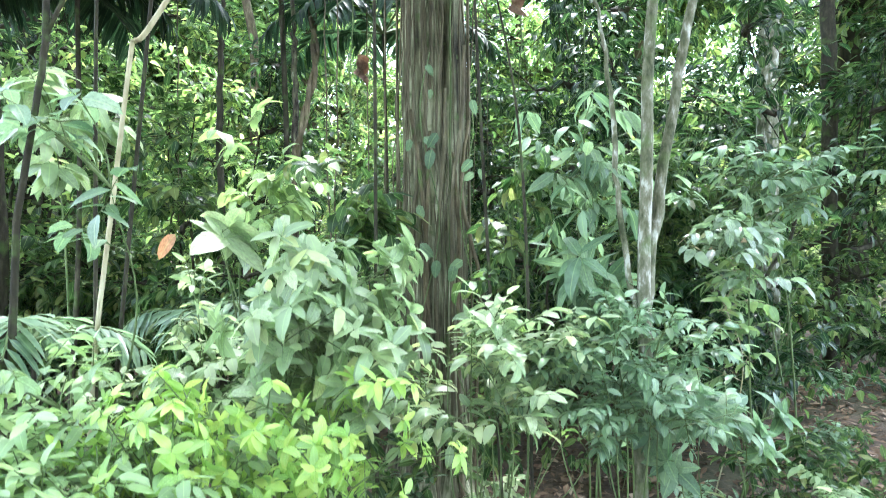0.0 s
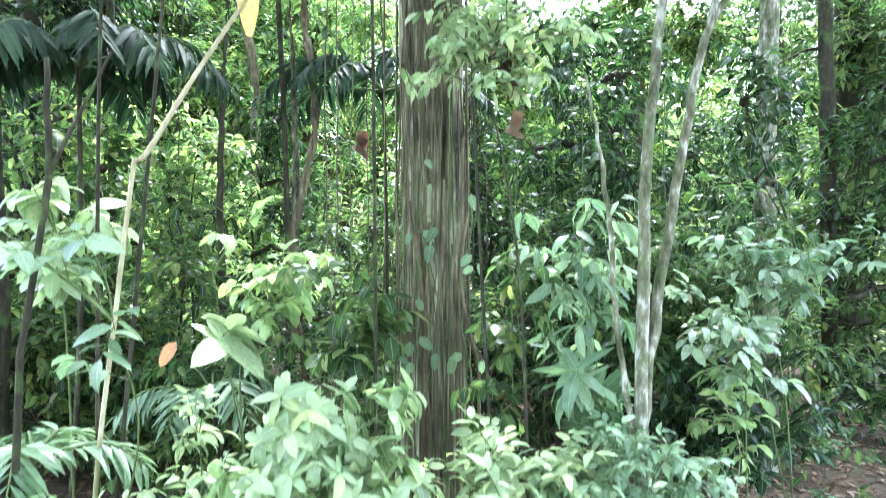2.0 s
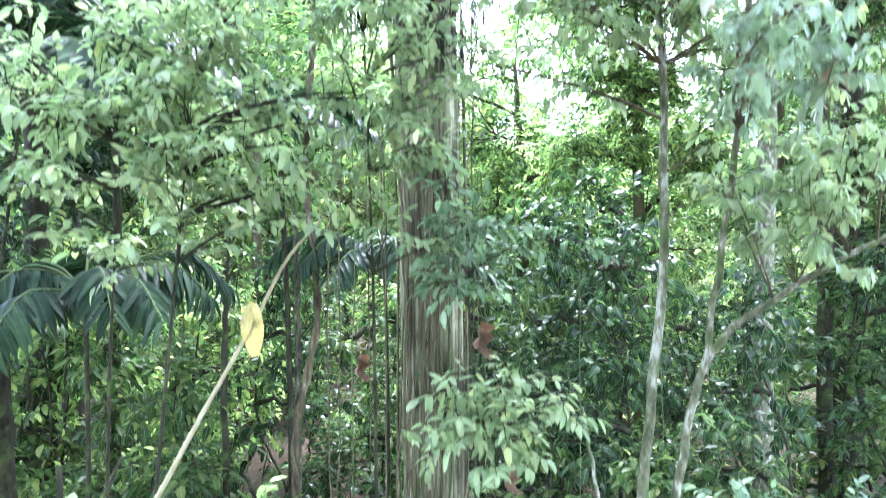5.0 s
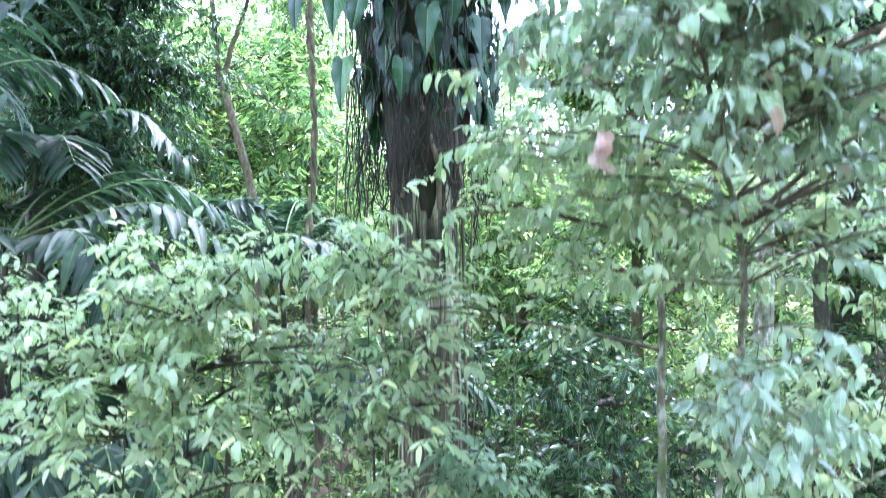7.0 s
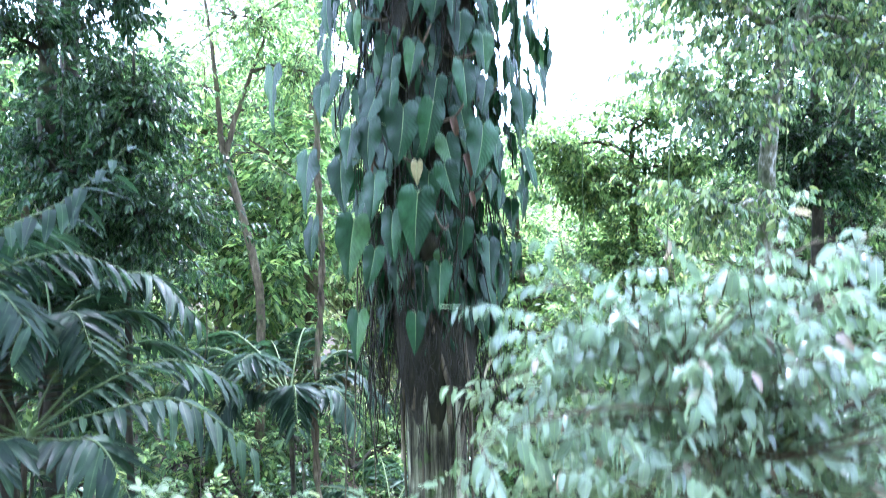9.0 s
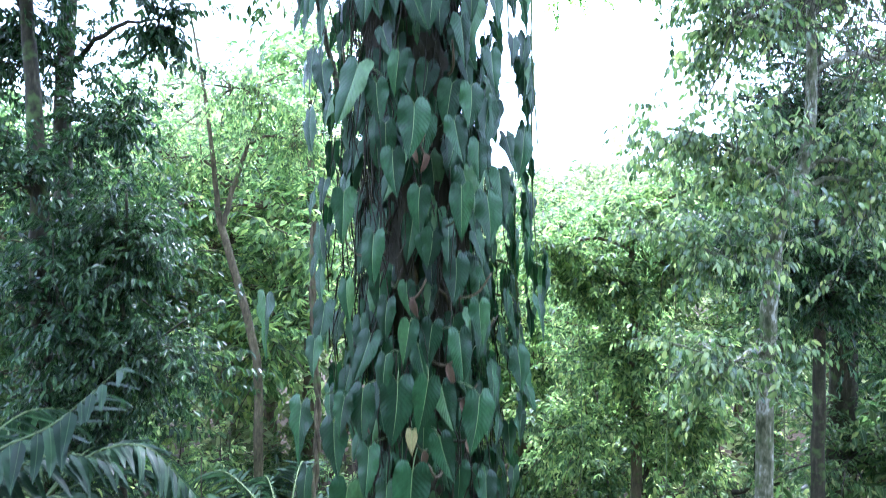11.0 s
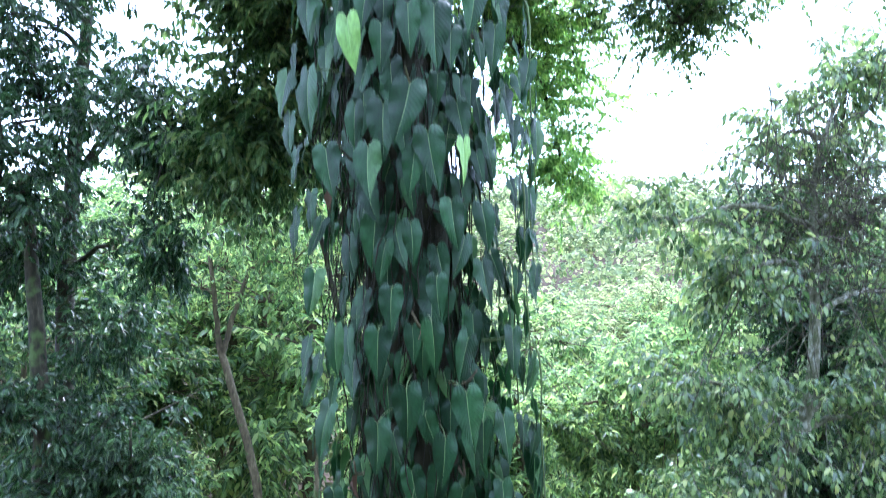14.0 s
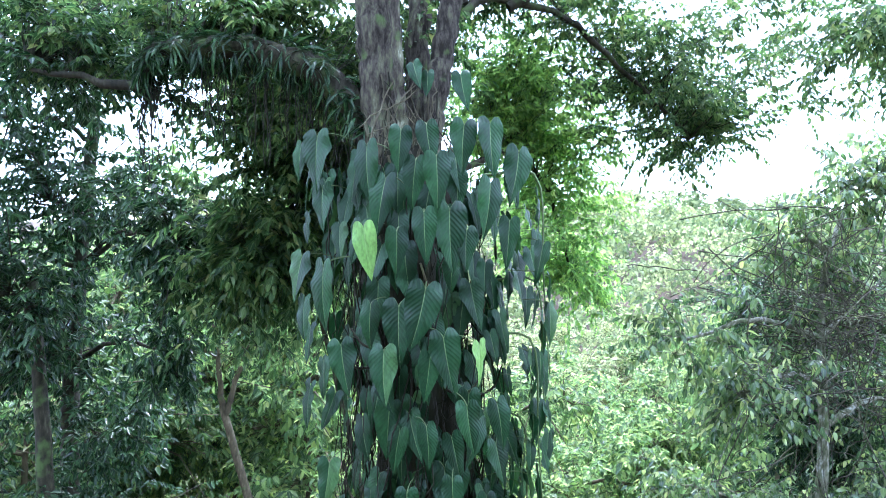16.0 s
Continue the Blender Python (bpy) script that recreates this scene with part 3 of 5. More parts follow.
    right = [(-0.5, 6.3, 17.7, 0.07), (-0.3, 6.6, 19.3, 0.06), (0.1, 7.0, 20.4, 0.05), (1.2, 7.6, 20.45, 0.042), (1.9, 8.0, 20.1, 0.036), (2.9, 8.8, 19.6, 0.026), (3.5, 9.2, 19.2, 0.018)]
    right2 = [(0.5, 7.2, 20.4, 0.06), (2.0, 7.2, 21.3, 0.05), (3.6, 7.3, 21.0, 0.035), (5.2, 7.4, 20.4, 0.02)]
    back = [(-0.5, 6.45, 17.0, 0.06), (-0.2, 7.6, 18.4, 0.05), (0.8, 9.0, 18.9, 0.045), (1.5, 9.9, 18.4, 0.035), (1.9, 10.3, 17.2, 0.02)]
    for k, f in enumerate((left, right, right2, back)):
        part("limb", limb_tube(f, 28, 10, 0.02, 30 + k), BARK_DARK, tree, "dark limb draped with small plants" if k == 0 else "dark bare-barked limb")
    pts = [spline(f, 20)[:, :3] for f in (left, right, right2, back)]
    specs = [
        (pts[1], (2.9, 8.9, 20.3), (2.3, 1.4, 1.15), 125, MID),
        (pts[1], (4.0, 9.8, 19.6), (1.0, 0.9, 0.7), 42, MID),
        (pts[2], (4.8, 7.4, 20.2), (1.3, 0.9, 1.0), 48, MID),
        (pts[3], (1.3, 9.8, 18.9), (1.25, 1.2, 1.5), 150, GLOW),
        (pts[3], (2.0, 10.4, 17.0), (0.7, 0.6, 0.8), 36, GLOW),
        (pts[0], (-3.4, 6.8, 20.1), (2.0, 1.1, 0.6), 52, MID),
        (pts[0], (-1.6, 7.4, 19.6), (1.3, 1.0, 0.9), 44, MID),
        (pts[0], (-4.2, 7.0, 19.7), (1.4, 0.9, 0.7), 38, DARK),
        (np.vstack(pts), (0.6, 8.4, 21.8), (3.6, 2.0, 0.9), 210, MID),
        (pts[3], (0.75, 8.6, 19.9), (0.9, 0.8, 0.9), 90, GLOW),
        (np.vstack(pts), (-3.4, 8.4, 21.6), (3.0, 1.8, 0.9), 80, MID),
        (pts[0], (-2.0, 7.0, 20.5), (1.6, 0.9, 0.7), 44, MID),
    ]
    for A, c, rr, nb, mat in specs:
        wood, M, P = crown(A, c, rr, nb, 8, 10, 0.4, 0.115, g, r=0.004, droop=0.45, bare=False)
        part("branchwork", wood, BARK_DARK, tree, "", "stuff")
        part("crown", foliage(KITE, M, P, g), mat, tree, "small green leaves", "stuff")
    # ferns and straps hanging from the big limb
    A = spline(left, 60)[8:46]
    m = 1100
    a = A[g.integers(0, len(A), m)]
    th = g.uniform(0, 2 * math.pi, m)
    P = a[:, :3] + np.stack([np.zeros(m), np.cos(th), np.sin(th)], -1) * a[:, 3:]
    D = np.stack([g.normal(0, 0.7, m), np.cos(th) * 0.8, np.sin(th) * 0.8 - 0.5], -1)
    part("hanging_fern", foliage(STRAP, frames(D, UP + g.normal(0, 0.4, (m, 3))) * g.uniform(0.1, 0.34, (m, 1, 1)), P, g), DARK, tree, "strap-leaved ferns on the limb", "stuff")
    m = 190
    a = A[g.integers(0, len(A), m)]
    q = np.linspace(0, 1, 8)[None, :, None]
    P = a[:, None, :3] - UP * q * g.uniform(0.2, 1.1, (m, 1, 1)) + np.cumsum(g.normal(0, 0.02, (m, 8, 3)), 1)
    part("hanging_rootlet", tubes(P, np.full((m, 8), 0.005), 3), ROOT_DARK, tree, "dark rootlets hanging from the limb", "stuff")


great_tree()


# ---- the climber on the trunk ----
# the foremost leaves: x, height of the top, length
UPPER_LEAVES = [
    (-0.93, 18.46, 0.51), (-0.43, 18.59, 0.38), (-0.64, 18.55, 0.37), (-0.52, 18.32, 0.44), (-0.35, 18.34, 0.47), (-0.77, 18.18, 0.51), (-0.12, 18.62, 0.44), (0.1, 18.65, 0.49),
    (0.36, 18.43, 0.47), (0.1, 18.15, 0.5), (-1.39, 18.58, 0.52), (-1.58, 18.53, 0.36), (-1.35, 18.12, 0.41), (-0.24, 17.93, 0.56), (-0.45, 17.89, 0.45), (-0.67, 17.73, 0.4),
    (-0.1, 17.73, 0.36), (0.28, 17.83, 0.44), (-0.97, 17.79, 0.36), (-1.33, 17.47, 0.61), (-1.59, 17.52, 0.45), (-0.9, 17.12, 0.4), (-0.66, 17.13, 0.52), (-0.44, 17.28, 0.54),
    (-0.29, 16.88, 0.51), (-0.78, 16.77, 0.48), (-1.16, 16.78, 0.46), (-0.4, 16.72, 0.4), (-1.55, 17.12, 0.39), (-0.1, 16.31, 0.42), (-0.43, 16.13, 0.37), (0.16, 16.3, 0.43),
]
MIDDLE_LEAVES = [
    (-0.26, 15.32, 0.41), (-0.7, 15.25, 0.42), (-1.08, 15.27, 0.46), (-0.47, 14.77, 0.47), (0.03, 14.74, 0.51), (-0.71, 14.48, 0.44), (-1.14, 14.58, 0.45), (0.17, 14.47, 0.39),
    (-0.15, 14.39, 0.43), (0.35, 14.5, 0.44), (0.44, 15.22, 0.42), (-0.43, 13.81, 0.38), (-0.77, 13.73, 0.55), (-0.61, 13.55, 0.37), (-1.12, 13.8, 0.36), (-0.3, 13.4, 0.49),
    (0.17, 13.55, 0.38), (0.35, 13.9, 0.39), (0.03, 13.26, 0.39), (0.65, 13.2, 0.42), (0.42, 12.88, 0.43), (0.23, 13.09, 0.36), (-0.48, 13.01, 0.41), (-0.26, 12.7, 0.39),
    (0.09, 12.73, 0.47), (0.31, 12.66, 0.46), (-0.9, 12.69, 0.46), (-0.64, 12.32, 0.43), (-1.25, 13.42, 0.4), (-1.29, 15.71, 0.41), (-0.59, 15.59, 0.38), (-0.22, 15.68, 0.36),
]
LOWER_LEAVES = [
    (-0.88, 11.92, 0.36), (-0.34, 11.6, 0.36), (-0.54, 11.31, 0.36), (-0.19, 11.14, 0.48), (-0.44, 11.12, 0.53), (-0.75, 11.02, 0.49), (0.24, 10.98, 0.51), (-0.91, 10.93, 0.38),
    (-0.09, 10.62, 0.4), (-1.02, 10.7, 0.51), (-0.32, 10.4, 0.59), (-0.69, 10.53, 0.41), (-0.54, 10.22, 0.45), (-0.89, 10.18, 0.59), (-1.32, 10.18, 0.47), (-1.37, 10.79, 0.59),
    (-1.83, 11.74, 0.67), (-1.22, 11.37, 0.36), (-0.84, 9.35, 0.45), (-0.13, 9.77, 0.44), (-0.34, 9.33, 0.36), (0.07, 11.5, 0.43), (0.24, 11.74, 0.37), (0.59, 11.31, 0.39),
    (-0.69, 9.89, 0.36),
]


def arrow_leaf(width=0.235, lobe=0.17, tip=1.55, wave=0.004):
    """A long arrow-heart leaf, tip along y, with pleated veins and two rounded back lobes."""
    V, U, T = [], [], []
    cols = 5
    ts = np.concatenate([np.linspace(-lobe, 0, 5)[:-1], np.linspace(0, 1, 12)])
    rows, top = len(ts), 0.3
    for side in (-1, 1):
        b = len(V)
        for t in ts:
            q = (t + lobe) / (1 + lobe)
            if q < top:
                w = width * (0.62 + 0.38 * math.sqrt(max(0.0, 1 - (1 - q / top) ** 2)))
            else:
                w = width * (1 - ((q - top) / (1 - top)) ** tip) + 0.001
            gap = 0.002 + 0.34 * (-t / lobe) ** 1.6 * width if t < 0 else 0.0
            w = max(w, gap + 0.004)
            for c in range(cols):
                u = c / (cols - 1)
                x = gap + (w - gap) * u
                z = 0.1 * x - 0.45 * x * x + wave * math.sin((t - 0.5 * u) * 46) * u - 0.07 * max(t, 0) ** 2 - 0.9 * max(-t, 0) ** 2 - (0.012 if c == 0 and t >= 0 else 0)
                V.append((side * x, t, z))
                U.append((0.5 + side * u * 0.5, max(t, 0.0)))
        for i in range(rows - 1):
            for c in range(cols - 1):
                p = b + i * cols + c
                f = [(p, p + 1, p + cols + 1), (p, p + cols + 1, p + cols)]
                T += f if side > 0 else [x[::-1] for x in f]
    return np.array(V), np.array(T), np.array(U)


def climber():
    g = np.random.default_rng(5)
    vine = thing("philodendron", (-0.4, 5.75, 8.3), "large climbing philodendron with hanging arrow-shaped dark leaves", "climbing plant")
    shapes = []
    for k, (w, lo, tp) in enumerate(((0.27, 0.14, 1.35), (0.285, 0.16, 1.45), (0.255, 0.13, 1.3), (0.295, 0.16, 1.55), (0.275, 0.17, 1.4), (0.24, 0.13, 1.4))):
        V, T, U = arrow_leaf(w, lo, tp)
        y = np.maximum(V[:, 1], 0)
        V[:, 2] += -0.04 * (k % 3) * y ** 2 + 0.035 * np.sin(V[:, 1] * 5 + k) * V[:, 0] / 0.2 + 0.022 * np.sin(V[:, 1] * 15 + k * 2) * (V[:, 0] / 0.22) ** 2
        V[:, 0] += 0.07 * ((k % 4) - 1.5) * y ** 2
        shapes.append((V, T, U))
    meshes = [mesh_of("leaf", *f, PHILO) for f in shapes]
    young = mesh_of("leaf", *shapes[5], YOUNG)
    gold = mesh_of("leaf", *shapes[0], YELLOW)
    s = np.linspace(0, 1, 7)[:, None]
    stalk = mesh_of("petiole", *tubes(np.hstack([0 * s, -0.45 * s + 0.25 * s * s, -0.95 * s ** 1.4]), np.full(7, 0.011), 5), GREEN_STEM)
    o = origin(vine)

    def leaf(p, out, size, tilt, roll, me, stalked=True):
        side = np.array((-out[1], out[0], 0))
        D = -UP + out * tilt + side * roll
        a = np.eye(4)
        a[:3, :3], a[:3, 3] = frames(D[None], (out + UP * 0.12)[None])[0] * size, p - o
        ob = new("leaf", me)
        ob.parent = vine
        ob.matrix_basis = Matrix(a.tolist())
        if stalked:
            new("petiole", stalk).parent = ob

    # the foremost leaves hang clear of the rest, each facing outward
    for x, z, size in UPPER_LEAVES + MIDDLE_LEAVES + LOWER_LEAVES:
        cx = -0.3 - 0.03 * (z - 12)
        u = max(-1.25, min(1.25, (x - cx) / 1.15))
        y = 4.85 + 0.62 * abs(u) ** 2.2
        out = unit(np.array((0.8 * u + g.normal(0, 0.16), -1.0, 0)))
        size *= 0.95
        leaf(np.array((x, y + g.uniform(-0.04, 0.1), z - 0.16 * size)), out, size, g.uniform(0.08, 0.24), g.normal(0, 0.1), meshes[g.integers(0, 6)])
    # leaves farther in, between and behind them
    n = 860
    for i in range(n):
        z = 9.0 + (18.45 - 9.0) * (i + g.uniform(-0.5, 0.5)) / n
        th = g.uniform(0, 2 * math.pi)
        cx, cy, _, r = trunk_at(min(z, 17.6))
        front = math.sin(th) < -0.3
        low = min(1.0, 0.55 + 0.25 * (z - 9.0))
        rad = (g.uniform(0.44, 0.78) if front else g.uniform(0.5, 1.08)) * low
        p = np.array((cx + 0.1 + rad * 1.1 * math.cos(th), cy + rad * math.sin(th) * 0.9, z))
        out = unit(np.array((math.cos(th) + g.normal(0, 0.3), math.sin(th) - (0.5 if math.sin(th) < 0.3 else 0.0) + g.normal(0, 0.3), 0)))
        if (math.sin(th) > 0.5 or (front and math.cos(th) > 0.25 and z > 16)) and g.random() < 0.42:
            continue
        leaf(p, out, g.uniform(0.28, 0.46), g.uniform(0.1, 0.34), g.normal(0, 0.17), meshes[g.integers(0, 6)], i % 4 == 0)
    # chains of leaves that hang off the sunny flank, seen from their edge
    for k in range(8):
        x, y, z = 0.5 + g.uniform(0.0, 0.3), g.uniform(5.5, 6.2), 11.8 + 0.85 * k + g.uniform(0.0, 0.5)
        part("side_stem", limb_tube([(x - 0.5, y + 0.1, z + 0.15, 0.014), (x, y, z + 0.12, 0.011), (x + 0.06, y, z - 0.8, 0.009), (x + 0.12, y, z - 1.7, 0.006)], 14, 5), GREEN_STEM, vine, "hanging green stem")
        for j in range(g.integers(4, 8)):
            th = g.uniform(-1.0, 0.3)
            leaf(np.array((x, y, z)), np.array((math.cos(th), math.sin(th), 0)), g.uniform(0.3, 0.46), g.uniform(-0.1, 0.2), g.normal(0, 0.15), meshes[g.integers(0, 6)])
            x, y, z = x + g.uniform(-0.03, 0.07), y + g.uniform(-0.05, 0.05), z - g.uniform(0.2, 0.38)
    # leaves deep inside, close to the bark
    m = 480
    z = g.uniform(9.4, 18.4, m)
    c = np.array([trunk_at(min(a, 17.6)) for a in z])
    th = g.uniform(0, 2 * math.pi, m)
    e = np.stack([np.cos(th), np.sin(th), 0 * th], -1)
    rad = c[:, 3] + np.where(np.sin(th) > 0.2, g.uniform(0.25, 0.75, m), g.uniform(0.04, 0.22, m))
    P = np.stack([c[:, 0] + 0.04, c[:, 1], z], -1) + e * rad[:, None]
    M = frames(-UP + e * g.uniform(0, 0.3, (m, 1)) + g.normal(0, 0.15, (m, 3)), e + g.normal(0, 0.3, (m, 3))) * g.uniform(0.26, 0.42, (m, 1, 1))
    part("inner_leaves", foliage(shapes[:2], M, P, g), PHILO, vine, "shaded inner leaves", "stuff")
    leaf(np.array((-0.93, 4.78, 17.7)), unit(np.array((-0.15, -1.0, 0))), 0.43, 0.05, 0.1, young)
    for x, z, size in ((-0.56, 19.2, 0.26), (-0.43, 19.12, 0.22), (-0.13, 19.1, 0.33)):
        leaf(np.array((x, 5.45, z)), unit(np.array((g.normal(0, 0.3), -1.0, 0))), size, 0.15, g.normal(0, 0.3), meshes[g.integers(0, 6)])
    leaf(np.array((0.0, 4.9, 16.75)), unit(np.array((0.8, -0.6, 0))), 0.36, 0.05, 0.1, young)
    leaf(np.array((-0.33, 5.0, 10.6)), unit(np.array((0.1, -1.0, 0))), 0.2, 0.1, -0.1, gold)
    # climbing stems and root tangle
    for k in range(5):
        pts = []
        th0 = g.uniform(math.pi, 2 * math.pi)
        for z in np.linspace(g.uniform(7.6, 8.6), 18.4, 26):
            x, y, _, r = trunk_at(min(z, 17.6))
            th = th0 + 0.35 * math.sin(z * 1.1 + k * 2) + 0.1 * math.sin(z * 4.3 + k)
            rr = r + 0.06 + 0.05 * math.sin(z * 2.7 + k)
            pts.append((x + rr * math.cos(th), y + rr * math.sin(th), z))
        part("stem", tubes(np.array(pts), np.full(26, g.uniform(0.018, 0.032)), 7), BARK_BROWN, vine, "woody climbing stem")
    # bowed side stems that carry the leaves, and withered sheaths on them
    sheath = mesh_of("sheath", *leaf_shape(0.36, 6, 1.2, 0.3, 0.8, 0.05), DEAD)
    for k in range(34):
        z = g.uniform(9.4, 17.6)
        x, y, _, r = trunk_at(z)
        th = g.uniform(math.pi * 0.95, math.pi * 2.05)
        e = np.array((math.cos(th), math.sin(th), 0))
        sd = np.array((-e[1], e[0], 0)) * g.choice((-1, 1))
        c0 = np.array((x, y, z))
        L = g.uniform(0.25, 0.5)
        pts = [(*(c0 + e * (r + 0.05)), 0.016), (*(c0 + e * (r + 0.2) + sd * L * 0.4 - UP * L * 0.5), 0.014), (*(c0 + e * (r + 0.34) + sd * L * 0.9 - UP * L * 0.45), 0.012), (*(c0 + e * (r + 0.38) + sd * L * 1.2 - UP * 0.02), 0.009)]
        part("side_stem", limb_tube(pts, 14, 6), BARK_BROWN if k % 3 else BARK_DARK, vine, "bowed woody side stem")
        if k % 2:
            ob = new("sheath", sheath)
            ob.parent = vine
            a = np.eye(4)
            a[:3, :3] = frames((e * 0.3 - UP + sd * 0.3)[None], (e + UP * 0.2)[None])[0] * g.uniform(0.14, 0.26)
            a[:3, 3] = c0 + e * (r + 0.33) + sd * L * 0.8 - UP * L * 0.45 - o
            ob.matrix_basis = Matrix(a.tolist())
    # Root sleeve, run full height as a painted-dark interior behind the leaves.
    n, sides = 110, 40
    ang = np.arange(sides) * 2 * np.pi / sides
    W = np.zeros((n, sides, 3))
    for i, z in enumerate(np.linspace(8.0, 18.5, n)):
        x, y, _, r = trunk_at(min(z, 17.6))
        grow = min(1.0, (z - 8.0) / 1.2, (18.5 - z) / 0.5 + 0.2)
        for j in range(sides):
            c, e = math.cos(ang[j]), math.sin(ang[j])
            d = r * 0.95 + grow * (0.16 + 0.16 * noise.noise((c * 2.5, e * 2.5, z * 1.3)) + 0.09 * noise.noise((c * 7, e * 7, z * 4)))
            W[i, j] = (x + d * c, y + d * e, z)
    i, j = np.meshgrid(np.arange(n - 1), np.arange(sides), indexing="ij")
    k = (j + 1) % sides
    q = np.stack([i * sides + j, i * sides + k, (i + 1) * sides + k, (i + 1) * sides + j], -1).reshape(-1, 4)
    part("root_mat", (W.reshape(-1, 3), np.concatenate([q[:, :3], q[:, [0, 2, 3]]]), np.zeros((n * sides, 2))), ROOT_DARK, vine, "matted roots round the trunk, inner shade in their near-black colour")
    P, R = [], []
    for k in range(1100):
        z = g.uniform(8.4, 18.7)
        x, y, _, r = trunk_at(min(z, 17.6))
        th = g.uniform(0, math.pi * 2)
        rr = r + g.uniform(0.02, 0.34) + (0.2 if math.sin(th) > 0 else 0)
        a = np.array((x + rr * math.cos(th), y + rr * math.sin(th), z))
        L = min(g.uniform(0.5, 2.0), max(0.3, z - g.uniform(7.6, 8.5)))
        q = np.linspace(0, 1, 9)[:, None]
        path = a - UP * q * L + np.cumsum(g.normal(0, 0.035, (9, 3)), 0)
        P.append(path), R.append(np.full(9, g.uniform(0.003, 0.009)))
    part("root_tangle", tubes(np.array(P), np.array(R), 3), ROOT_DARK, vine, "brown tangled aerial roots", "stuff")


climber()


def trunk_creepers():
    """Small rounded leaves on the bark near the ground."""
    g = np.random.default_rng(8)
    vine = thing("creeper", (-0.2, 5.78, 2.0), "small green-leaved creeper clinging to the bark", "climbing plant")
    P = np.array([(-0.14, 5.8, 4.08), (-0.11, 5.78, 3.85), (-0.17, 5.8, 3.42), (-0.05, 5.76, 3.45), (-0.1, 5.76, 3.3), (0.26, 5.75, 3.75), (0.33, 5.7, 3.12), (0.27, 5.72, 3.2), (-0.22, 5.79, 2.8), (-0.3, 5.8, 3.4), (-0.05, 5.78, 2.3), (0.1, 5.76, 2.25), (-0.3, 5.85, 2.2), (0.18, 5.75, 2.3), (-0.4, 5.8, 2.6), (-0.45, 5.8, 2.75)])
    more = np.stack([g.choice((-0.42, -0.2, 0.0, 0.3, 0.42), 6) + g.normal(0, 0.04, 6), np.full(6, 5.78), g.uniform(1.7, 4.6, 6)], -1)
    P = np.vstack([P, more]) + np.array((0, -0.17, 0))
    k = len(P)
    D = np.stack([g.normal(0, 0.7, k), np.full(k, -0.25), -np.ones(k)], -1)
    leaf_objects("leaf", BROAD, frames(D, np.array((0, -1, 0.5)) + g.normal(0, 0.3, (k, 3))) * g.uniform(0.1, 0.19, (k, 1, 1)), P, g, BLUE, vine)
    z = np.linspace(1.6, 4.2, 18)
    part("stem", tubes(np.stack([-0.12 + 0.09 * np.sin(z * 3), np.full(18, 5.66), z], -1), np.full(18, 0.006), 5), GREEN_STEM, vine)
    z = np.linspace(1.9, 3.7, 12)
    part("stem", tubes(np.stack([0.22 + 0.06 * np.sin(z * 4), np.full(12, 5.66), z], -1), np.full(12, 0.006), 5), GREEN_STEM, vine)


trunk_creepers()


# ---- plants ----
def shrub(name, label, base, centre, radii, stems, branches, twigs, leaves, twig_len, size, family, mat, seed, mode=along, wood=GREEN_STEM, singles=0, droop=0.3, flat=1.0, category="shrub", group="", r=0.012, sag=0.15):
    """Stems from the ground into a leafy ellipsoid. singles: so many leaves are objects of their own."""
    g = np.random.default_rng(seed)
    base = np.array((base[0], base[1], float(height(base[0], base[1]))))
    ob = thing(name, base, label, category, group)
    c, rr = np.array(centre), np.array(radii)
    A = []
    for k in range(stems):
        e = c + rr * np.array((g.normal(0, 0.45), g.normal(0, 0.45), g.uniform(-0.5, 0.5)))
        b = base + np.array((g.normal(0, 0.08), g.normal(0, 0.08), -0.05))
        m = b * 0.45 + e * 0.55 + np.array((g.normal(0, 0.1), g.normal(0, 0.1), 0.1 * (e[2] - b[2])))
        h = e[2] - b[2]
        path = spline([(*b, 0.0018 * h + 0.004), (*m, 0.0015 * h + 0.003), (*e, 0.003)], 14)
        part("stem", tubes(path[:, :3], path[:, 3], 6), wood, ob)
        A.append(path[5:, :3])
    w, M, P = crown(np.vstack(A), c, rr, branches, twigs, leaves, twig_len, size, g, mode, droop=droop, flat=flat, r=r, sag=sag)
    part("twigwork", w, wood, ob, "", "stuff")
    order = g.permutation(len(P))
    near, rest = order[:singles], order[singles:]
    if singles:
        leaf_objects("leaf", family, M[near], P[near], g, mat, ob)
    if len(rest):
        part("foliage", foliage(family, M[rest], P[rest], g), mat, ob, "", "stuff")
    return ob


# low growth in front of the trunk
shrub("shrub", "low shrub with bright lime-green young leaves", (-0.95, 3.0), (-0.95, 3.0, 1.3), (0.75, 0.4, 0.38), 6, 52, 4, 8, 0.22, 0.102, OVAL, YELLOWGREEN, 101, whorl, singles=280)
shrub("shrub", "broad shrub with light green oval leaves", (-1.9, 2.9), (-1.75, 2.85, 1.4), (0.75, 0.45, 0.55), 7, 67, 4, 8, 0.28, 0.116, OVAL, LIME, 102, along, singles=260)
shrub("shrub", "rounded shrub with pale grey-green leaf whorls", (-0.65, 3.6), (-0.68, 3.5, 1.95), (0.46, 0.36, 0.42), 7, 44, 3, 7, 0.2, 0.175, OVAL, PALE, 103, whorl, singles=280, droop=0.02)
shrub("shrub", "leggy shrub with dull pale green leaves", (-1.4, 4.0), (-1.4, 3.9, 1.55), (0.65, 0.45, 0.5), 6, 36, 4, 7, 0.28, 0.149, OVAL, PALE, 104, along, singles=200)
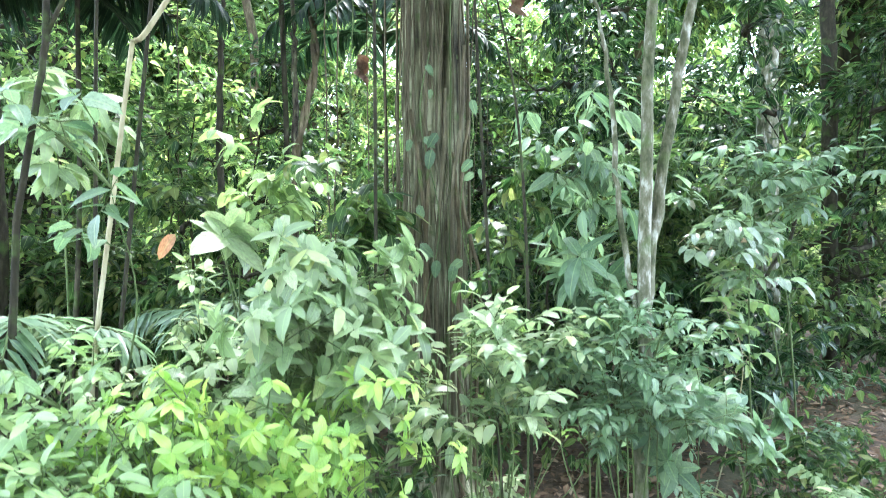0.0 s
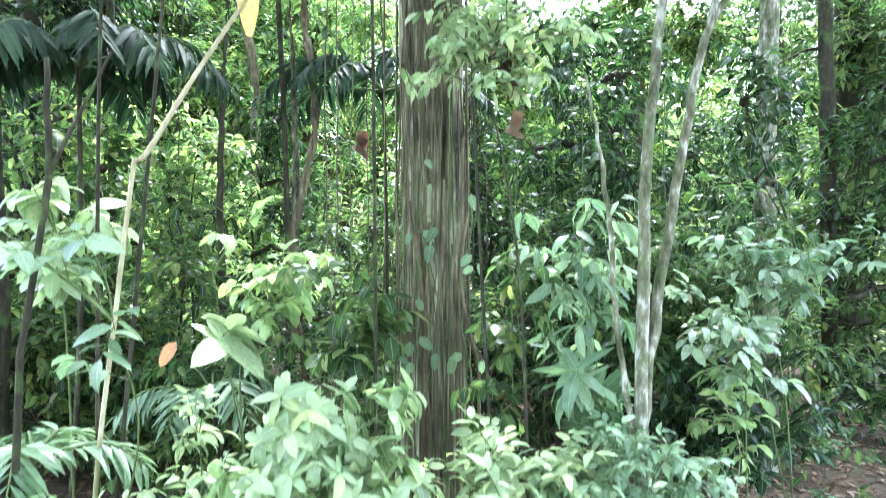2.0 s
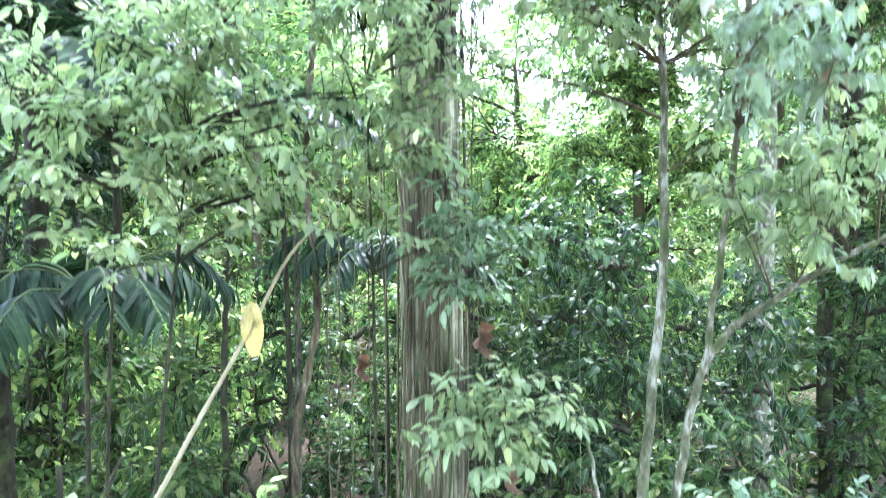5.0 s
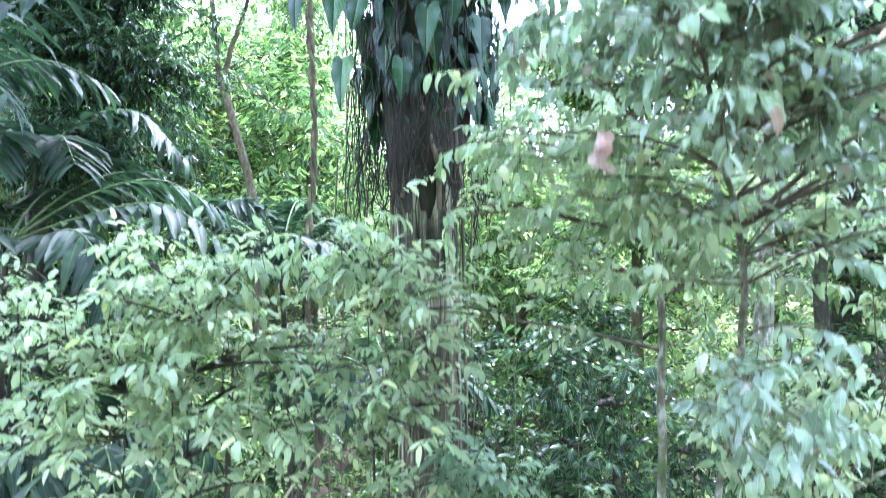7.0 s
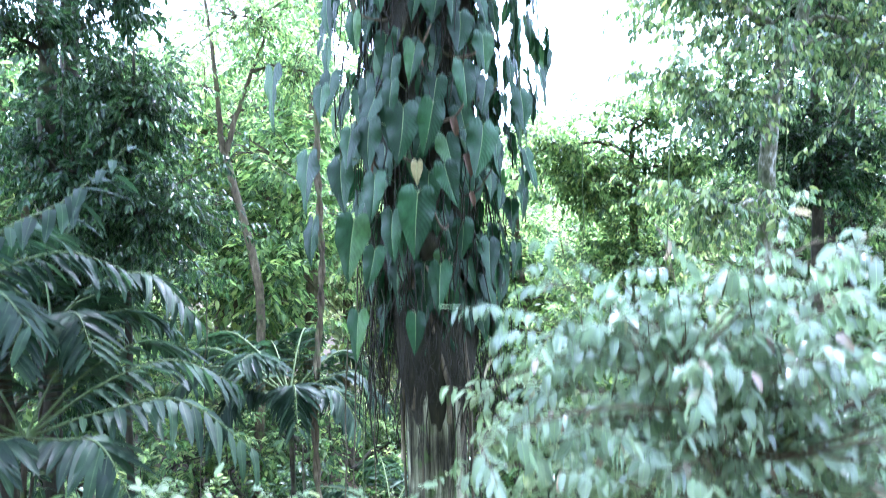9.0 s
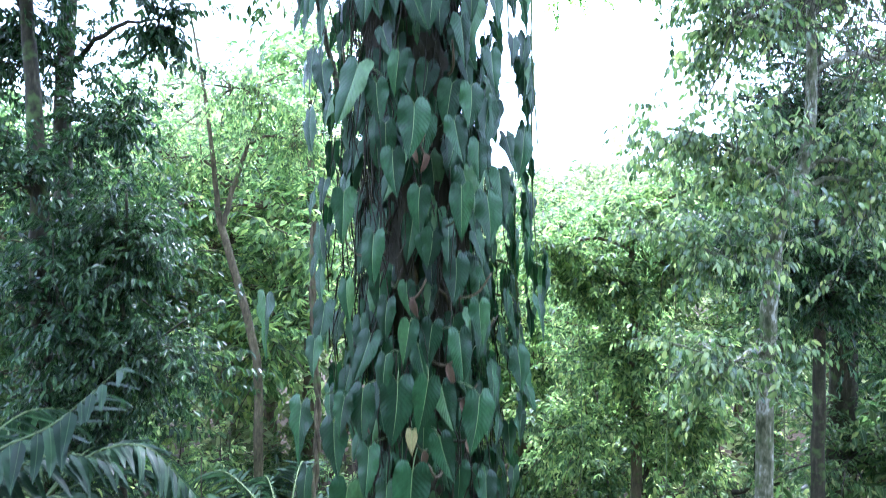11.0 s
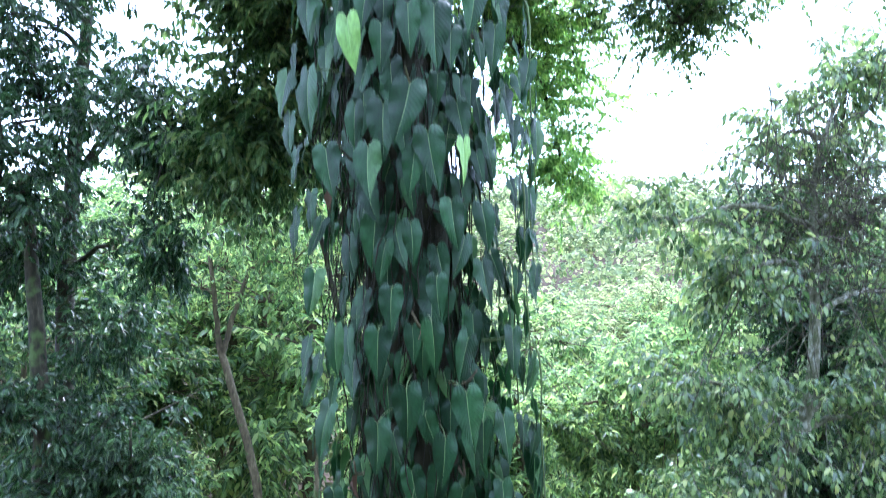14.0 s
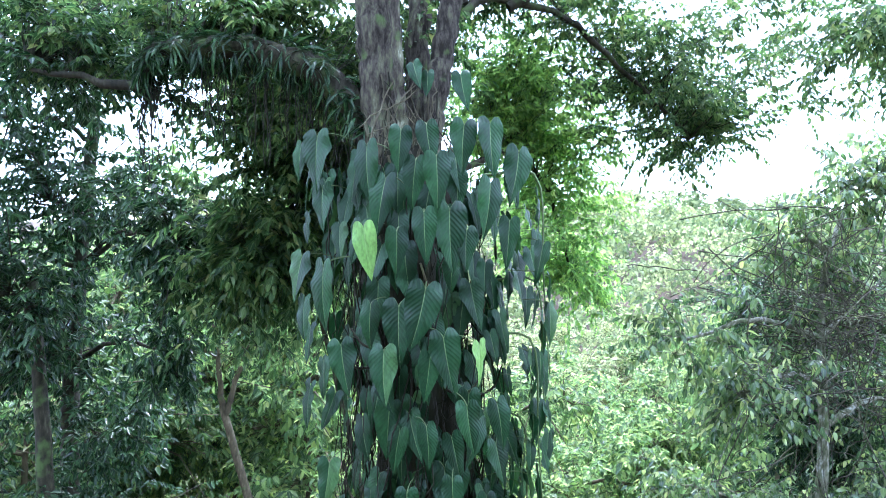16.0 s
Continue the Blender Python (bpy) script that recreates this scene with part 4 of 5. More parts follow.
shrub("shrub", "leafy shrub with smooth oval pale leaves", (0.3, 4.0), (0.3, 4.0, 1.72), (0.62, 0.38, 0.44), 8, 27, 4, 7, 0.28, 0.147, OVAL, PALE, 105, along, singles=260, droop=0.08)
shrub("shrub", "shrub with dense small blue-green leaflets", (1.3, 4.15), (1.2, 4.0, 1.62), (0.62, 0.4, 0.4), 7, 40, 4, 10, 0.26, 0.105, OVAL, BLUE, 106, along, singles=280, droop=0.18)
shrub("shrub", "shrub with large drooping blue-green leaves", (1.95, 4.5), (1.9, 4.5, 1.15), (0.4, 0.3, 0.4), 4, 10, 3, 7, 0.2, 0.216, BROAD, BLUE, 107, whorl, singles=150)
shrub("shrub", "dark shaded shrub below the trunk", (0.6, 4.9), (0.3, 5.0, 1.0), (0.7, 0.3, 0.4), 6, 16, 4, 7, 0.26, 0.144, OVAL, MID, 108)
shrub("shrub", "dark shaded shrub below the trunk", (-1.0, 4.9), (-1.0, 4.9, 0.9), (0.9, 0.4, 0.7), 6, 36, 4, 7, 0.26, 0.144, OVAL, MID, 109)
shrub("sapling", "upright sapling with spread grey-green leaves", (2.75, 5.55), (2.7, 5.5, 2.5), (0.45, 0.35, 0.35), 1, 13, 3, 6, 0.25, 0.192, OVAL, GREY, 110, along, singles=100, category="sapling")
shrub("sapling", "thin sapling with yellow-green young leaves", (2.6, 5.8), (2.62, 5.75, 1.9), (0.3, 0.25, 0.5), 1, 12, 3, 6, 0.2, 0.16, OVAL, LIME, 111, along, category="sapling", wood=STRAW)
shrub("sapling", "sapling with a whorl of large pale leaves", (-1.8, 5.1), (-1.8, 5.05, 2.5), (0.1, 0.1, 0.05), 1, 2, 1, 7, 0.1, 0.4, BROAD, PALE, 112, whorl, singles=30, category="sapling", droop=0.25)
shrub("sapling", "sapling with tiers of broad green leaves", (-2.45, 3.9), (-2.4, 3.85, 3.05), (0.42, 0.3, 0.7), 1, 6, 2, 4, 0.24, 0.23, BROAD, BLUE, 113, along, singles=110, category="sapling")
shrub("sapling", "sapling with long glossy hanging leaves", (1.25, 4.95), (1.15, 4.9, 3.1), (0.4, 0.3, 0.7), 2, 18, 2, 6, 0.26, 0.24, LANCE, BLUE, 114, along, singles=110, category="sapling", droop=0.7)
shrub("sapling", "sapling with large stiff blue-green leaves", (1.1, 4.85), (1.1, 4.8, 2.2), (0.3, 0.3, 0.35), 1, 6, 2, 7, 0.2, 0.34, LANCE, BLUE, 115, whorl, singles=80, category="sapling", droop=0.4)
shrub("sapling", "slender sapling with a light leafy top", (0.8, 4.45), (0.4, 4.2, 4.65), (0.6, 0.3, 0.28), 1, 22, 4, 7, 0.24, 0.12, OVAL, PALE, 116, along, singles=200, category="sapling", wood=BARK_DARK)
shrub("sapling", "slender sapling with grey-green leaf sprays", (0.35, 4.6), (0.2, 4.6, 5.9), (0.7, 0.5, 0.4), 1, 22, 4, 7, 0.24, 0.128, OVAL, BLUE, 117, along, category="sapling", wood=BARK_DARK)
shrub("small_tree", "small spreading tree with pale glossy leaves", (-2.5, 4.7), (-2.1, 4.4, 6.8), (1.35, 0.6, 0.85), 2, 92, 5, 8, 0.3, 0.128, OVAL, PALE, 118, along, wood=BARK_DARK, category="tree", singles=250)
shrub("small_tree", "small spreading tree with pale glossy leaves", (-0.5, 4.9), (-0.3, 4.2, 7.2), (0.8, 0.5, 0.95), 1, 48, 4, 8, 0.28, 0.12, OVAL, PALE, 119, along, wood=BARK_DARK, category="tree", singles=150)
shrub("shrub", "undergrowth shrub with glossy dark leaves", (3.3, 6.5), (3.1, 6.6, 1.5), (0.8, 0.5, 0.8), 5, 40, 4, 8, 0.26, 0.162, OVAL, DARK, 120)
shrub("shrub", "undergrowth shrub with glossy dark leaves", (2.6, 7.2), (2.6, 7.0, 2.6), (1.1, 0.7, 1.3), 5, 90, 4, 8, 0.28, 0.152, OVAL, MID, 121)
shrub("shrub", "low ground plant with small green leaves", (3.4, 5.2), (3.3, 5.2, 0.45), (0.8, 0.6, 0.3), 6, 30, 3, 7, 0.2, 0.13, OVAL, MID, 122)
shrub("shrub", "low ground plant with small green leaves", (2.4, 4.3), (2.6, 4.2, 0.4), (0.7, 0.5, 0.3), 6, 26, 3, 7, 0.2, 0.13, OVAL, PALE, 123)

shrub("sapling", "slim sapling with broad fresh green leaves", (-0.8, 5.2), (-0.8, 5.15, 2.75), (0.4, 0.25, 0.5), 2, 12, 3, 6, 0.22, 0.2, BROAD, MID, 124, along, singles=90, category="sapling", droop=0.5)
shrub("sapling", "slim sapling with broad pale green leaves", (-1.5, 5.7), (-1.45, 5.6, 3.1), (0.45, 0.3, 0.55), 2, 12, 3, 6, 0.24, 0.19, BROAD, LIME, 125, along, singles=90, category="sapling", droop=0.5)
shrub("sapling", "slim sapling with hanging fresh green leaves", (0.62, 5.1), (0.6, 5.05, 2.6), (0.3, 0.25, 0.6), 2, 12, 3, 6, 0.22, 0.18, BROAD, MID, 126, along, singles=80, category="sapling", droop=0.6)
shrub("sapling", "sapling with flat tiers of grey-green leaves", (3.5, 6.1), (3.4, 6.0, 3.1), (0.75, 0.4, 0.35), 2, 20, 3, 7, 0.28, 0.17, OVAL, BLUE, 127, along, singles=100, category="sapling", droop=0.35)
shrub("sapling", "sapling with large soft hanging leaves", (-3.1, 5.0), (-3.0, 4.9, 3.4), (0.4, 0.3, 0.5), 1, 9, 2, 6, 0.24, 0.28, BROAD, PALE, 128, along, singles=60, category="sapling", droop=0.6)


gp = np.random.default_rng(140)
for k in range(24):
    x, y = gp.uniform(1.6, 6.0), gp.uniform(4.6, 8.5)
    if k > 13:
        x, y = gp.uniform(3.2, 8.0), gp.uniform(6.2, 10.5)
    elif k > 9:
        x, y = gp.uniform(-1.0, 1.2), gp.uniform(4.4, 5.4)
    shrub("seedling", "small leafy seedling on the forest floor", (x, y), (x, y, 0.32), (0.28, 0.28, 0.16), 3, 10, 3, 6, 0.14, 0.11, OVAL3, (MID, PALE, BLUE)[k % 3], 141 + k, group="seedlings", category="seedling")


# pale twin-stemmed tree and the leafy crown over it
def twin_tree():
    g = np.random.default_rng(31)
    tree = thing("twin_stemmed_tree", (1.45, 4.5, 0), "slim twin-stemmed tree with whitish patchy bark", "tree")
    a = [(1.43, 4.5, -0.1, 0.07), (1.46, 4.48, 2.0, 0.06), (1.5, 4.5, 3.8, 0.05), (1.72, 4.75, 5.2, 0.045), (1.8, 4.85, 6.2, 0.042), (1.76, 4.9, 7.8, 0.035), (1.6, 4.9, 9.0, 0.02)]
    b = [(1.46, 4.5, 1.9, 0.055), (1.62, 4.55, 3.0, 0.048), (1.85, 4.6, 4.2, 0.042), (2.05, 4.6, 5.0, 0.036), (2.6, 4.6, 5.5, 0.03), (3.6, 4.7, 6.0, 0.02)]
    c = [(2.0, 4.6, 4.9, 0.034), (2.1, 4.4, 6.2, 0.03), (2.0, 3.9, 7.4, 0.026), (1.6, 3.4, 8.4, 0.02), (1.2, 3.0, 9.2, 0.01)]
    d = [(1.46, 4.5, 1.6, 0.03), (1.3, 4.5, 2.6, 0.026), (1.25, 4.6, 3.6, 0.022), (1.1, 4.7, 4.6, 0.012)]
    for f in (a, b, c, d):
        part("stem", limb_tube([(x, y, z, r * 0.82) for x, y, z, r in f], 30, 10, 0.006, 3), BARK_PALE, tree, "pale stem with white lichen patches")
    A = [spline(f, 24)[:, :3] for f in (a, b, c, d)]
    for at, cc, rr, nb, mat in (
        (np.vstack(A[:3]), (1.55, 3.15, 9.15), (1.45, 0.8, 0.95), 88, GREY),
        (np.vstack(A[:2]), (2.5, 4.6, 7.9), (1.3, 0.7, 1.5), 46, PALE),
        (A[0], (0.5, 4.3, 8.3), (0.8, 0.5, 0.8), 36, PALE),
        (np.vstack(A[:3]), (1.3, 3.6, 8.2), (1.0, 0.5, 0.5), 22, PALE),
        (np.vstack(A[1:3]), (2.9, 3.5, 8.7), (1.0, 0.6, 0.8), 34, GREY),
        (np.vstack(A[1:3]), (1.7, 2.85, 6.9), (0.65, 0.4, 0.3), 11, GREY),
        (A[1], (2.8, 4.2, 6.4), (0.9, 0.6, 0.6), 18, PALE),
    ):
        w, M, P = crown(at, cc, rr, nb, 5, 8, 0.24, 0.125, g, r=0.008, droop=0.6)
        part("branchwork", w, BARK_BROWN, tree, "", "stuff")
        part("crown", foliage(OVAL, M, P, g), mat, tree, "glossy leaves with grey-white sheen in their colour", "stuff")


twin_tree()


def shrivelled(turn):
    """A dead leaf, rolled in and twisted on its rib."""
    V, T, U = leaf_shape(0.42, 12, 1.5, 0.35, 0.8, 0.1)
    a = V[:, 1] * turn
    x = V[:, 0] * np.cos(a) - V[:, 2] * np.sin(a) + 0.05 * np.sin(V[:, 1] * 7 + turn)
    z = V[:, 0] * np.sin(a) + V[:, 2] * np.cos(a)
    return np.stack([x, V[:, 1], z], -1), T, U


def bare_stems():
    """Thin stems close by, the broken one with its last yellow leaf."""
    g = np.random.default_rng(41)
    s = thing("broken_sapling", (-2.55, 4.4, 0), "kinked straw-coloured sapling stem with one yellow leaf", "sapling")
    part("stem", limb_tube([(-2.55, 4.4, -0.05, 0.018), (-2.5, 4.42, 1.5, 0.018), (-2.36, 4.44, 2.8, 0.0175), (-2.24, 4.45, 3.8, 0.017), (-2.21, 4.45, 3.9, 0.018), (-2.13, 4.46, 3.97, 0.02), (-1.85, 4.6, 4.55, 0.018), (-1.5, 4.8, 5.25, 0.016), (-1.25, 4.85, 5.75, 0.013), (-0.95, 4.9, 6.1, 0.008)], 40, 9), STRAW, s)
    M = frames(np.array(((0.1, -0.25, -1.0),)), np.array(((0.2, -1.0, 0.2),))) * 0.48
    ob = new("leaf", mesh_of("leaf", *leaf_shape(0.36, 9, 0.7, 0.5, 0.8, 0.08), YELLOW))
    ob.parent = s
    a = np.eye(4)
    a[:3, :3], a[:3, 3] = M[0], np.array((-1.52, 4.8, 5.42)) - origin(s)
    ob.matrix_basis = Matrix(a.tolist())
    tagged(ob, "curled yellow leaf")
    orange = new("fading_leaf", mesh_of("fading_leaf", *placed(leaf_shape(0.42, 6, 0.4, 0.3), frames(np.array(((-0.5, -0.3, -0.8),)), np.array(((0.2, -1.0, 0.3),))) * 0.24, np.array(((-2.1, 4.85, 2.52),))), FADING))
    tagged(orange, "fading orange-brown leaf beside green ones", "leaf")
    d = thing("bare_sapling", (-2.7, 3.85, 0), "bare dark sapling stem snapped off at its top", "sapling")
    part("stem", limb_tube([(-2.72, 3.85, -0.05, 0.026), (-2.68, 3.84, 1.4, 0.025), (-2.62, 3.83, 2.6, 0.022), (-2.48, 3.82, 3.4, 0.02), (-2.44, 3.82, 3.75, 0.022), (-2.45, 3.82, 4.45, 0.017)], 26, 8, 0.004, 2), BARK_DARK, d)
    part("side_branch", limb_tube([(-2.45, 3.82, 3.7, 0.016), (-2.3, 3.82, 4.0, 0.013), (-2.05, 3.84, 4.5, 0.009)], 12, 7), BARK_DARK, d)
    for p, size in (((0.42, 4.36, 4.72), 0.45), ((0.5, 4.4, 4.25), 0.25), ((-0.97, 7.0, 4.6), 0.4), ((0.7, 2.65, 8.28), 0.24), ((0.33, 5.2, 5.2), 0.4)):
        D = np.array(((0.1, -0.1, -1.0),))
        ob = new("hanging_dead_leaf", mesh_of("hanging_dead_leaf", *placed(shrivelled(len(p) + size * 7), frames(D, np.array(((0.3, -1.0, 0.0),))) * size * 0.92, np.array((p,))), DRY if p[1] < 3 else DEAD))
        tagged(ob, "dry tan leaf hanging in the twigs" if p[1] < 3 else "shrivelled brown dead leaf caught in the twigs", "dead leaf", "dead leaves")


bare_stems()


# ---- palms ----
def palm(label, base, top, fronds, length, leaflet, seed, trunk_r=0.045, spread=(0, 360), rise=0.6, pairs=26, name="palm", hang=0.0, leaf=None, sets=(), blades=LEAFLET):
    g = np.random.default_rng(seed)
    ob = thing(name, base, label, "palm", "palms")
    b, t = np.array(base), np.array(top)
    if t[2] - b[2] > 0.3:
        path = spline([(*(b - UP * 0.1), trunk_r * 1.2), (*(b * 0.5 + t * 0.5 + np.array((0.06, 0.03, 0))), trunk_r), (*t, trunk_r)], 22)
        part("trunk", tubes(path[:, :3], path[:, 3], 9), BARK_DARK, ob)
    for k in range(fronds):
        th = radians(spread[0] + (spread[1] - spread[0]) * (k + g.uniform(-0.3, 0.3)) / fronds)
        h = np.array((math.cos(th), math.sin(th), 0))
        L = length * g.uniform(0.7, 1.15)
        up = rise * g.uniform(0.2, 1.6)
        if sets:
            th, L = radians(sets[k][0]), sets[k][1]
            h = np.array((math.cos(th), math.sin(th), 0))
            pts = [t, t + h * L * 0.32 + UP * sets[k][2] * 0.68, t + h * L * 0.67 + UP * sets[k][2], t + h * L + UP * sets[k][3]]
        else:
            pts = [t, t + h * L * 0.3 + UP * up * L * 0.35, t + h * L * 0.65 + UP * up * L * 0.4, t + h * L * 0.95 + UP * (up * 0.4 - 0.3) * L * 0.6]
        p = spline([(*q, rr) for q, rr in zip(pts, (0.02, 0.015, 0.01, 0.004))], 40)
        fr = part("frond", tubes(p[:, :3], p[:, 3], 5), GREEN_STEM, ob)
        m = pairs
        i = np.linspace(8, 38, m).astype(int)
        c, d = p[i, :3], unit(p[np.minimum(i + 1, 39), :3] - p[i - 1, :3])
        side = unit(np.cross(d, UP))
        sh = (0.6 + 0.5 * np.sin(np.linspace(0.4, 2.9, m)))[:, None]
        Ms, Ps = [], []
        for sg in (-1, 1):
            D = d * 0.7 + side * sg * 0.8 - UP * (hang + g.uniform(0.05, 0.35, (m, 1))) + g.normal(0, 0.07, (m, 3))
            Ms.append(frames(D, UP + side * sg * -0.3 + g.normal(0, 0.12, (m, 3))) * (leaflet * sh * g.uniform(0.9, 1.1, (m, 1)))[..., None])
            Ps.append(c)
        part("leaf_blade", foliage(blades, np.concatenate(Ms), np.concatenate(Ps), g), leaf or PALM, fr, "", "stuff")
    return ob


palm("tall palm with arching dark green fronds", (-5.4, 6.6, 0), (-4.7, 6.4, 7.75), 9, 2.6, 0.58, 51, 0.03, pairs=16, hang=0.2, blades=LEAFLET_WIDE, sets=((0, 2.55, 0.42, -0.15), (24, 2.2, 0.75, 0.4), (-26, 1.9, 0.1, -0.6), (55, 2.0, 0.9, 0.7), (100, 1.9, 0.7, 0.3), (150, 1.9, 0.7, 0.2), (190, 2.0, 0.5, 0.0), (235, 1.7, 0.3, -0.4), (285, 1.5, 0.2, -0.5)))
palm("tall palm with broad hanging leaflets", (-6.2, 6.3, 0), (-5.5, 6.1, 9.1), 8, 1.8, 0.6, 58, 0.03, pairs=15, hang=0.45, blades=LEAFLET_WIDE, sets=((-2, 2.2, 1.25, 1.85), (-24, 1.7, 0.35, 0.0), (30, 1.8, 0.7, 0.5), (75, 1.8, 1.0, 0.9), (130, 1.7, 0.7, 0.4), (180, 1.8, 0.6, 0.2), (230, 1.6, 0.5, -0.1), (290, 1.4, 0.3, -0.4)))
palm("palm with drooping dark fronds", (-4.05, 6.6, 0), (-4.1, 6.9, 5.3), 12, 1.6, 0.5, 52, 0.026, rise=0.6, hang=0.35, pairs=22)
palm("slender palm with feathery arching fronds", (-2.2, 8.7, 0), (-2.45, 9.0, 7.55), 11, 2.0, 0.5, 53, 0.04, pairs=30, hang=0.05, sets=((180, 1.9, 0.75, 0.55), (205, 1.7, 0.55, 0.2), (150, 2.0, 0.9, 0.7), (5, 1.5, 0.35, -0.15), (40, 1.5, 0.6, 0.2), (330, 1.4, 0.2, -0.3), (250, 1.2, 0.8, 0.75), (225, 1.3, 0.2, -0.4), (290, 1.1, 0.3, -0.2), (90, 1.6, 0.9, 0.6), (120, 1.7, 0.7, 0.3)))
palm("palm with hanging feathery fronds", (-0.9, 9.2, 0), (-0.9, 9.2, 5.6), 10, 1.9, 0.5, 54, 0.022, rise=0.5)
palm("young stemless palm with fan of leaflets", (-2.9, 4.3, 0), (-2.9, 4.35, 1.75), 5, 0.7, 0.36, 55, 0.015, rise=0.5, pairs=11, leaf=BLUE)
palm("young palm with pale leaflets in the undergrowth", (-2.6, 6.9, 0), (-2.6, 6.9, 1.6), 7, 1.0, 0.36, 56, 0.02, pairs=13, leaf=BLUE)
palm("palm with arching dark fronds", (-6.6, 7.7, 0), (-5.3, 7.8, 8.8), 9, 2.2, 0.6, 57, 0.022, pairs=21)


# ---- slim trunks, lianas ----
def pole(name, label, points, mat, category="tree", n=40, sides=10, rough=0.01, seed=0):
    ob = thing(name, points[0][:3], label, category)
    part("trunk" if category == "tree" else "stem", limb_tube(points, n, sides, rough, seed), mat, ob)
    return ob


pole("slim_tree", "slim straight dark trunk among the undergrowth", [(-2.85, 7.95, -0.1, 0.055), (-2.88, 7.92, 4.4, 0.04), (-2.84, 7.96, 5.6, 0.025), (-2.8, 8.0, 6.4, 0.008)], BARK_DARK)
pole("slim_tree", "slim straight grey trunk", [(-2.1, 8.6, -0.1, 0.06), (-2.08, 8.6, 4, 0.045), (-2.12, 8.7, 5.6, 0.035), (-2.2, 8.8, 6.8, 0.012)], BARK_GREY)
liana = thing("liana", (-1.9, 8.4, 1.2), "thick twisted brown liana of two strands", "liana")
for ph in (0.0, 2.6):
    zz = np.linspace(12.5, 1.2, 150)
    w = np.interp(zz, (4.5, 7.5), (1.0, 0.3))
    x = np.interp(zz, (1.2, 4.4, 8.3, 12.5), (-1.85, -1.8, -2.08, -2.1)) + 0.13 * w * np.sin(zz * 1.5) + 0.03 * np.sin(zz * 6.5 + ph)
    y = np.interp(zz, (1.2, 4.4, 8.3, 12.5), (7.9, 8.0, 9.4, 9.6)) + 0.1 * w * np.cos(zz * 1.3) + 0.03 * np.cos(zz * 6.5 + ph)
    part("strand", tubes(np.stack([x, y, zz], -1), np.full(150, 0.032), 8), BARK_BROWN, liana)
g0 = np.random.default_rng(61)
for k in range(15):
    x, y = g0.uniform(-1.6, 1.2), g0.uniform(5.6, 7.8)
    if k > 9:
        x, y = g0.uniform(-4, 5), g0.uniform(6, 9)
    top = g0.uniform(7, 15)
    n = 24
    zz = np.linspace(top, g0.uniform(0.4, 3), n)
    P = np.stack([x + np.cumsum(g0.normal(0, 0.018, n)), y + np.cumsum(g0.normal(0, 0.018, n)), zz], -1)
    ob = new("hanging_vine", mesh_of("hanging_vine", *tubes(P, np.full(n, g0.uniform(0.004, 0.009)), 4), ROOT if k % 2 else GREEN_STEM))
    tagged(ob, "thin bare hanging vine strand", "vine", "hanging vines")


def tree(name, label, trunk, blobs, mat, bark, seed, family=OVAL_LOW, branches=40, twigs=6, leaves=8, twig_len=0.5, size=0.16, droop=0.4, r=0.012, flat=1.0, forks=(), group="", n=30, bare=True):
    """A trunk, limbs into each leafy mass, and its leaves."""
    g = np.random.default_rng(seed)
    ob = thing(name, trunk[0][:3], label, "tree", group)
    part("trunk", limb_tube(trunk, n, 12, 0.015, seed), bark, ob)
    pts = [spline(trunk, 30)[8:, :3]]
    for f in forks:
        part("limb", limb_tube(f, 20, 8, 0.015, seed + 1), bark, ob)
        pts.append(spline(f, 16)[:, :3])
    A = np.vstack(pts)
    for c, rr, k in blobs:
        c = np.array(c)
        cost = np.linalg.norm(A - c, axis=1) + 1.5 * np.maximum(0, A[:, 2] - c[2])
        s = A[cost.argmin()]
        m = (s + c) / 2 + UP * 0.12 * np.linalg.norm(c - s)
        li = [(*s, 0.05), (*m, 0.04), (*c, 0.02)]
        part("limb", limb_tube(li, 12, 6, 0.02, seed + int(k * 10)), bark, ob)
        w, M, P = crown(spline(li, 12)[4:, :3], c, rr, int(branches * k), twigs, leaves, twig_len, size, g, droop=droop, r=r, flat=flat, bare=bare)
        part("branchwork", w, bark, ob, "", "stuff")
        part("crown", foliage(family, M, P, g), mat, ob, "", "stuff")
    return ob


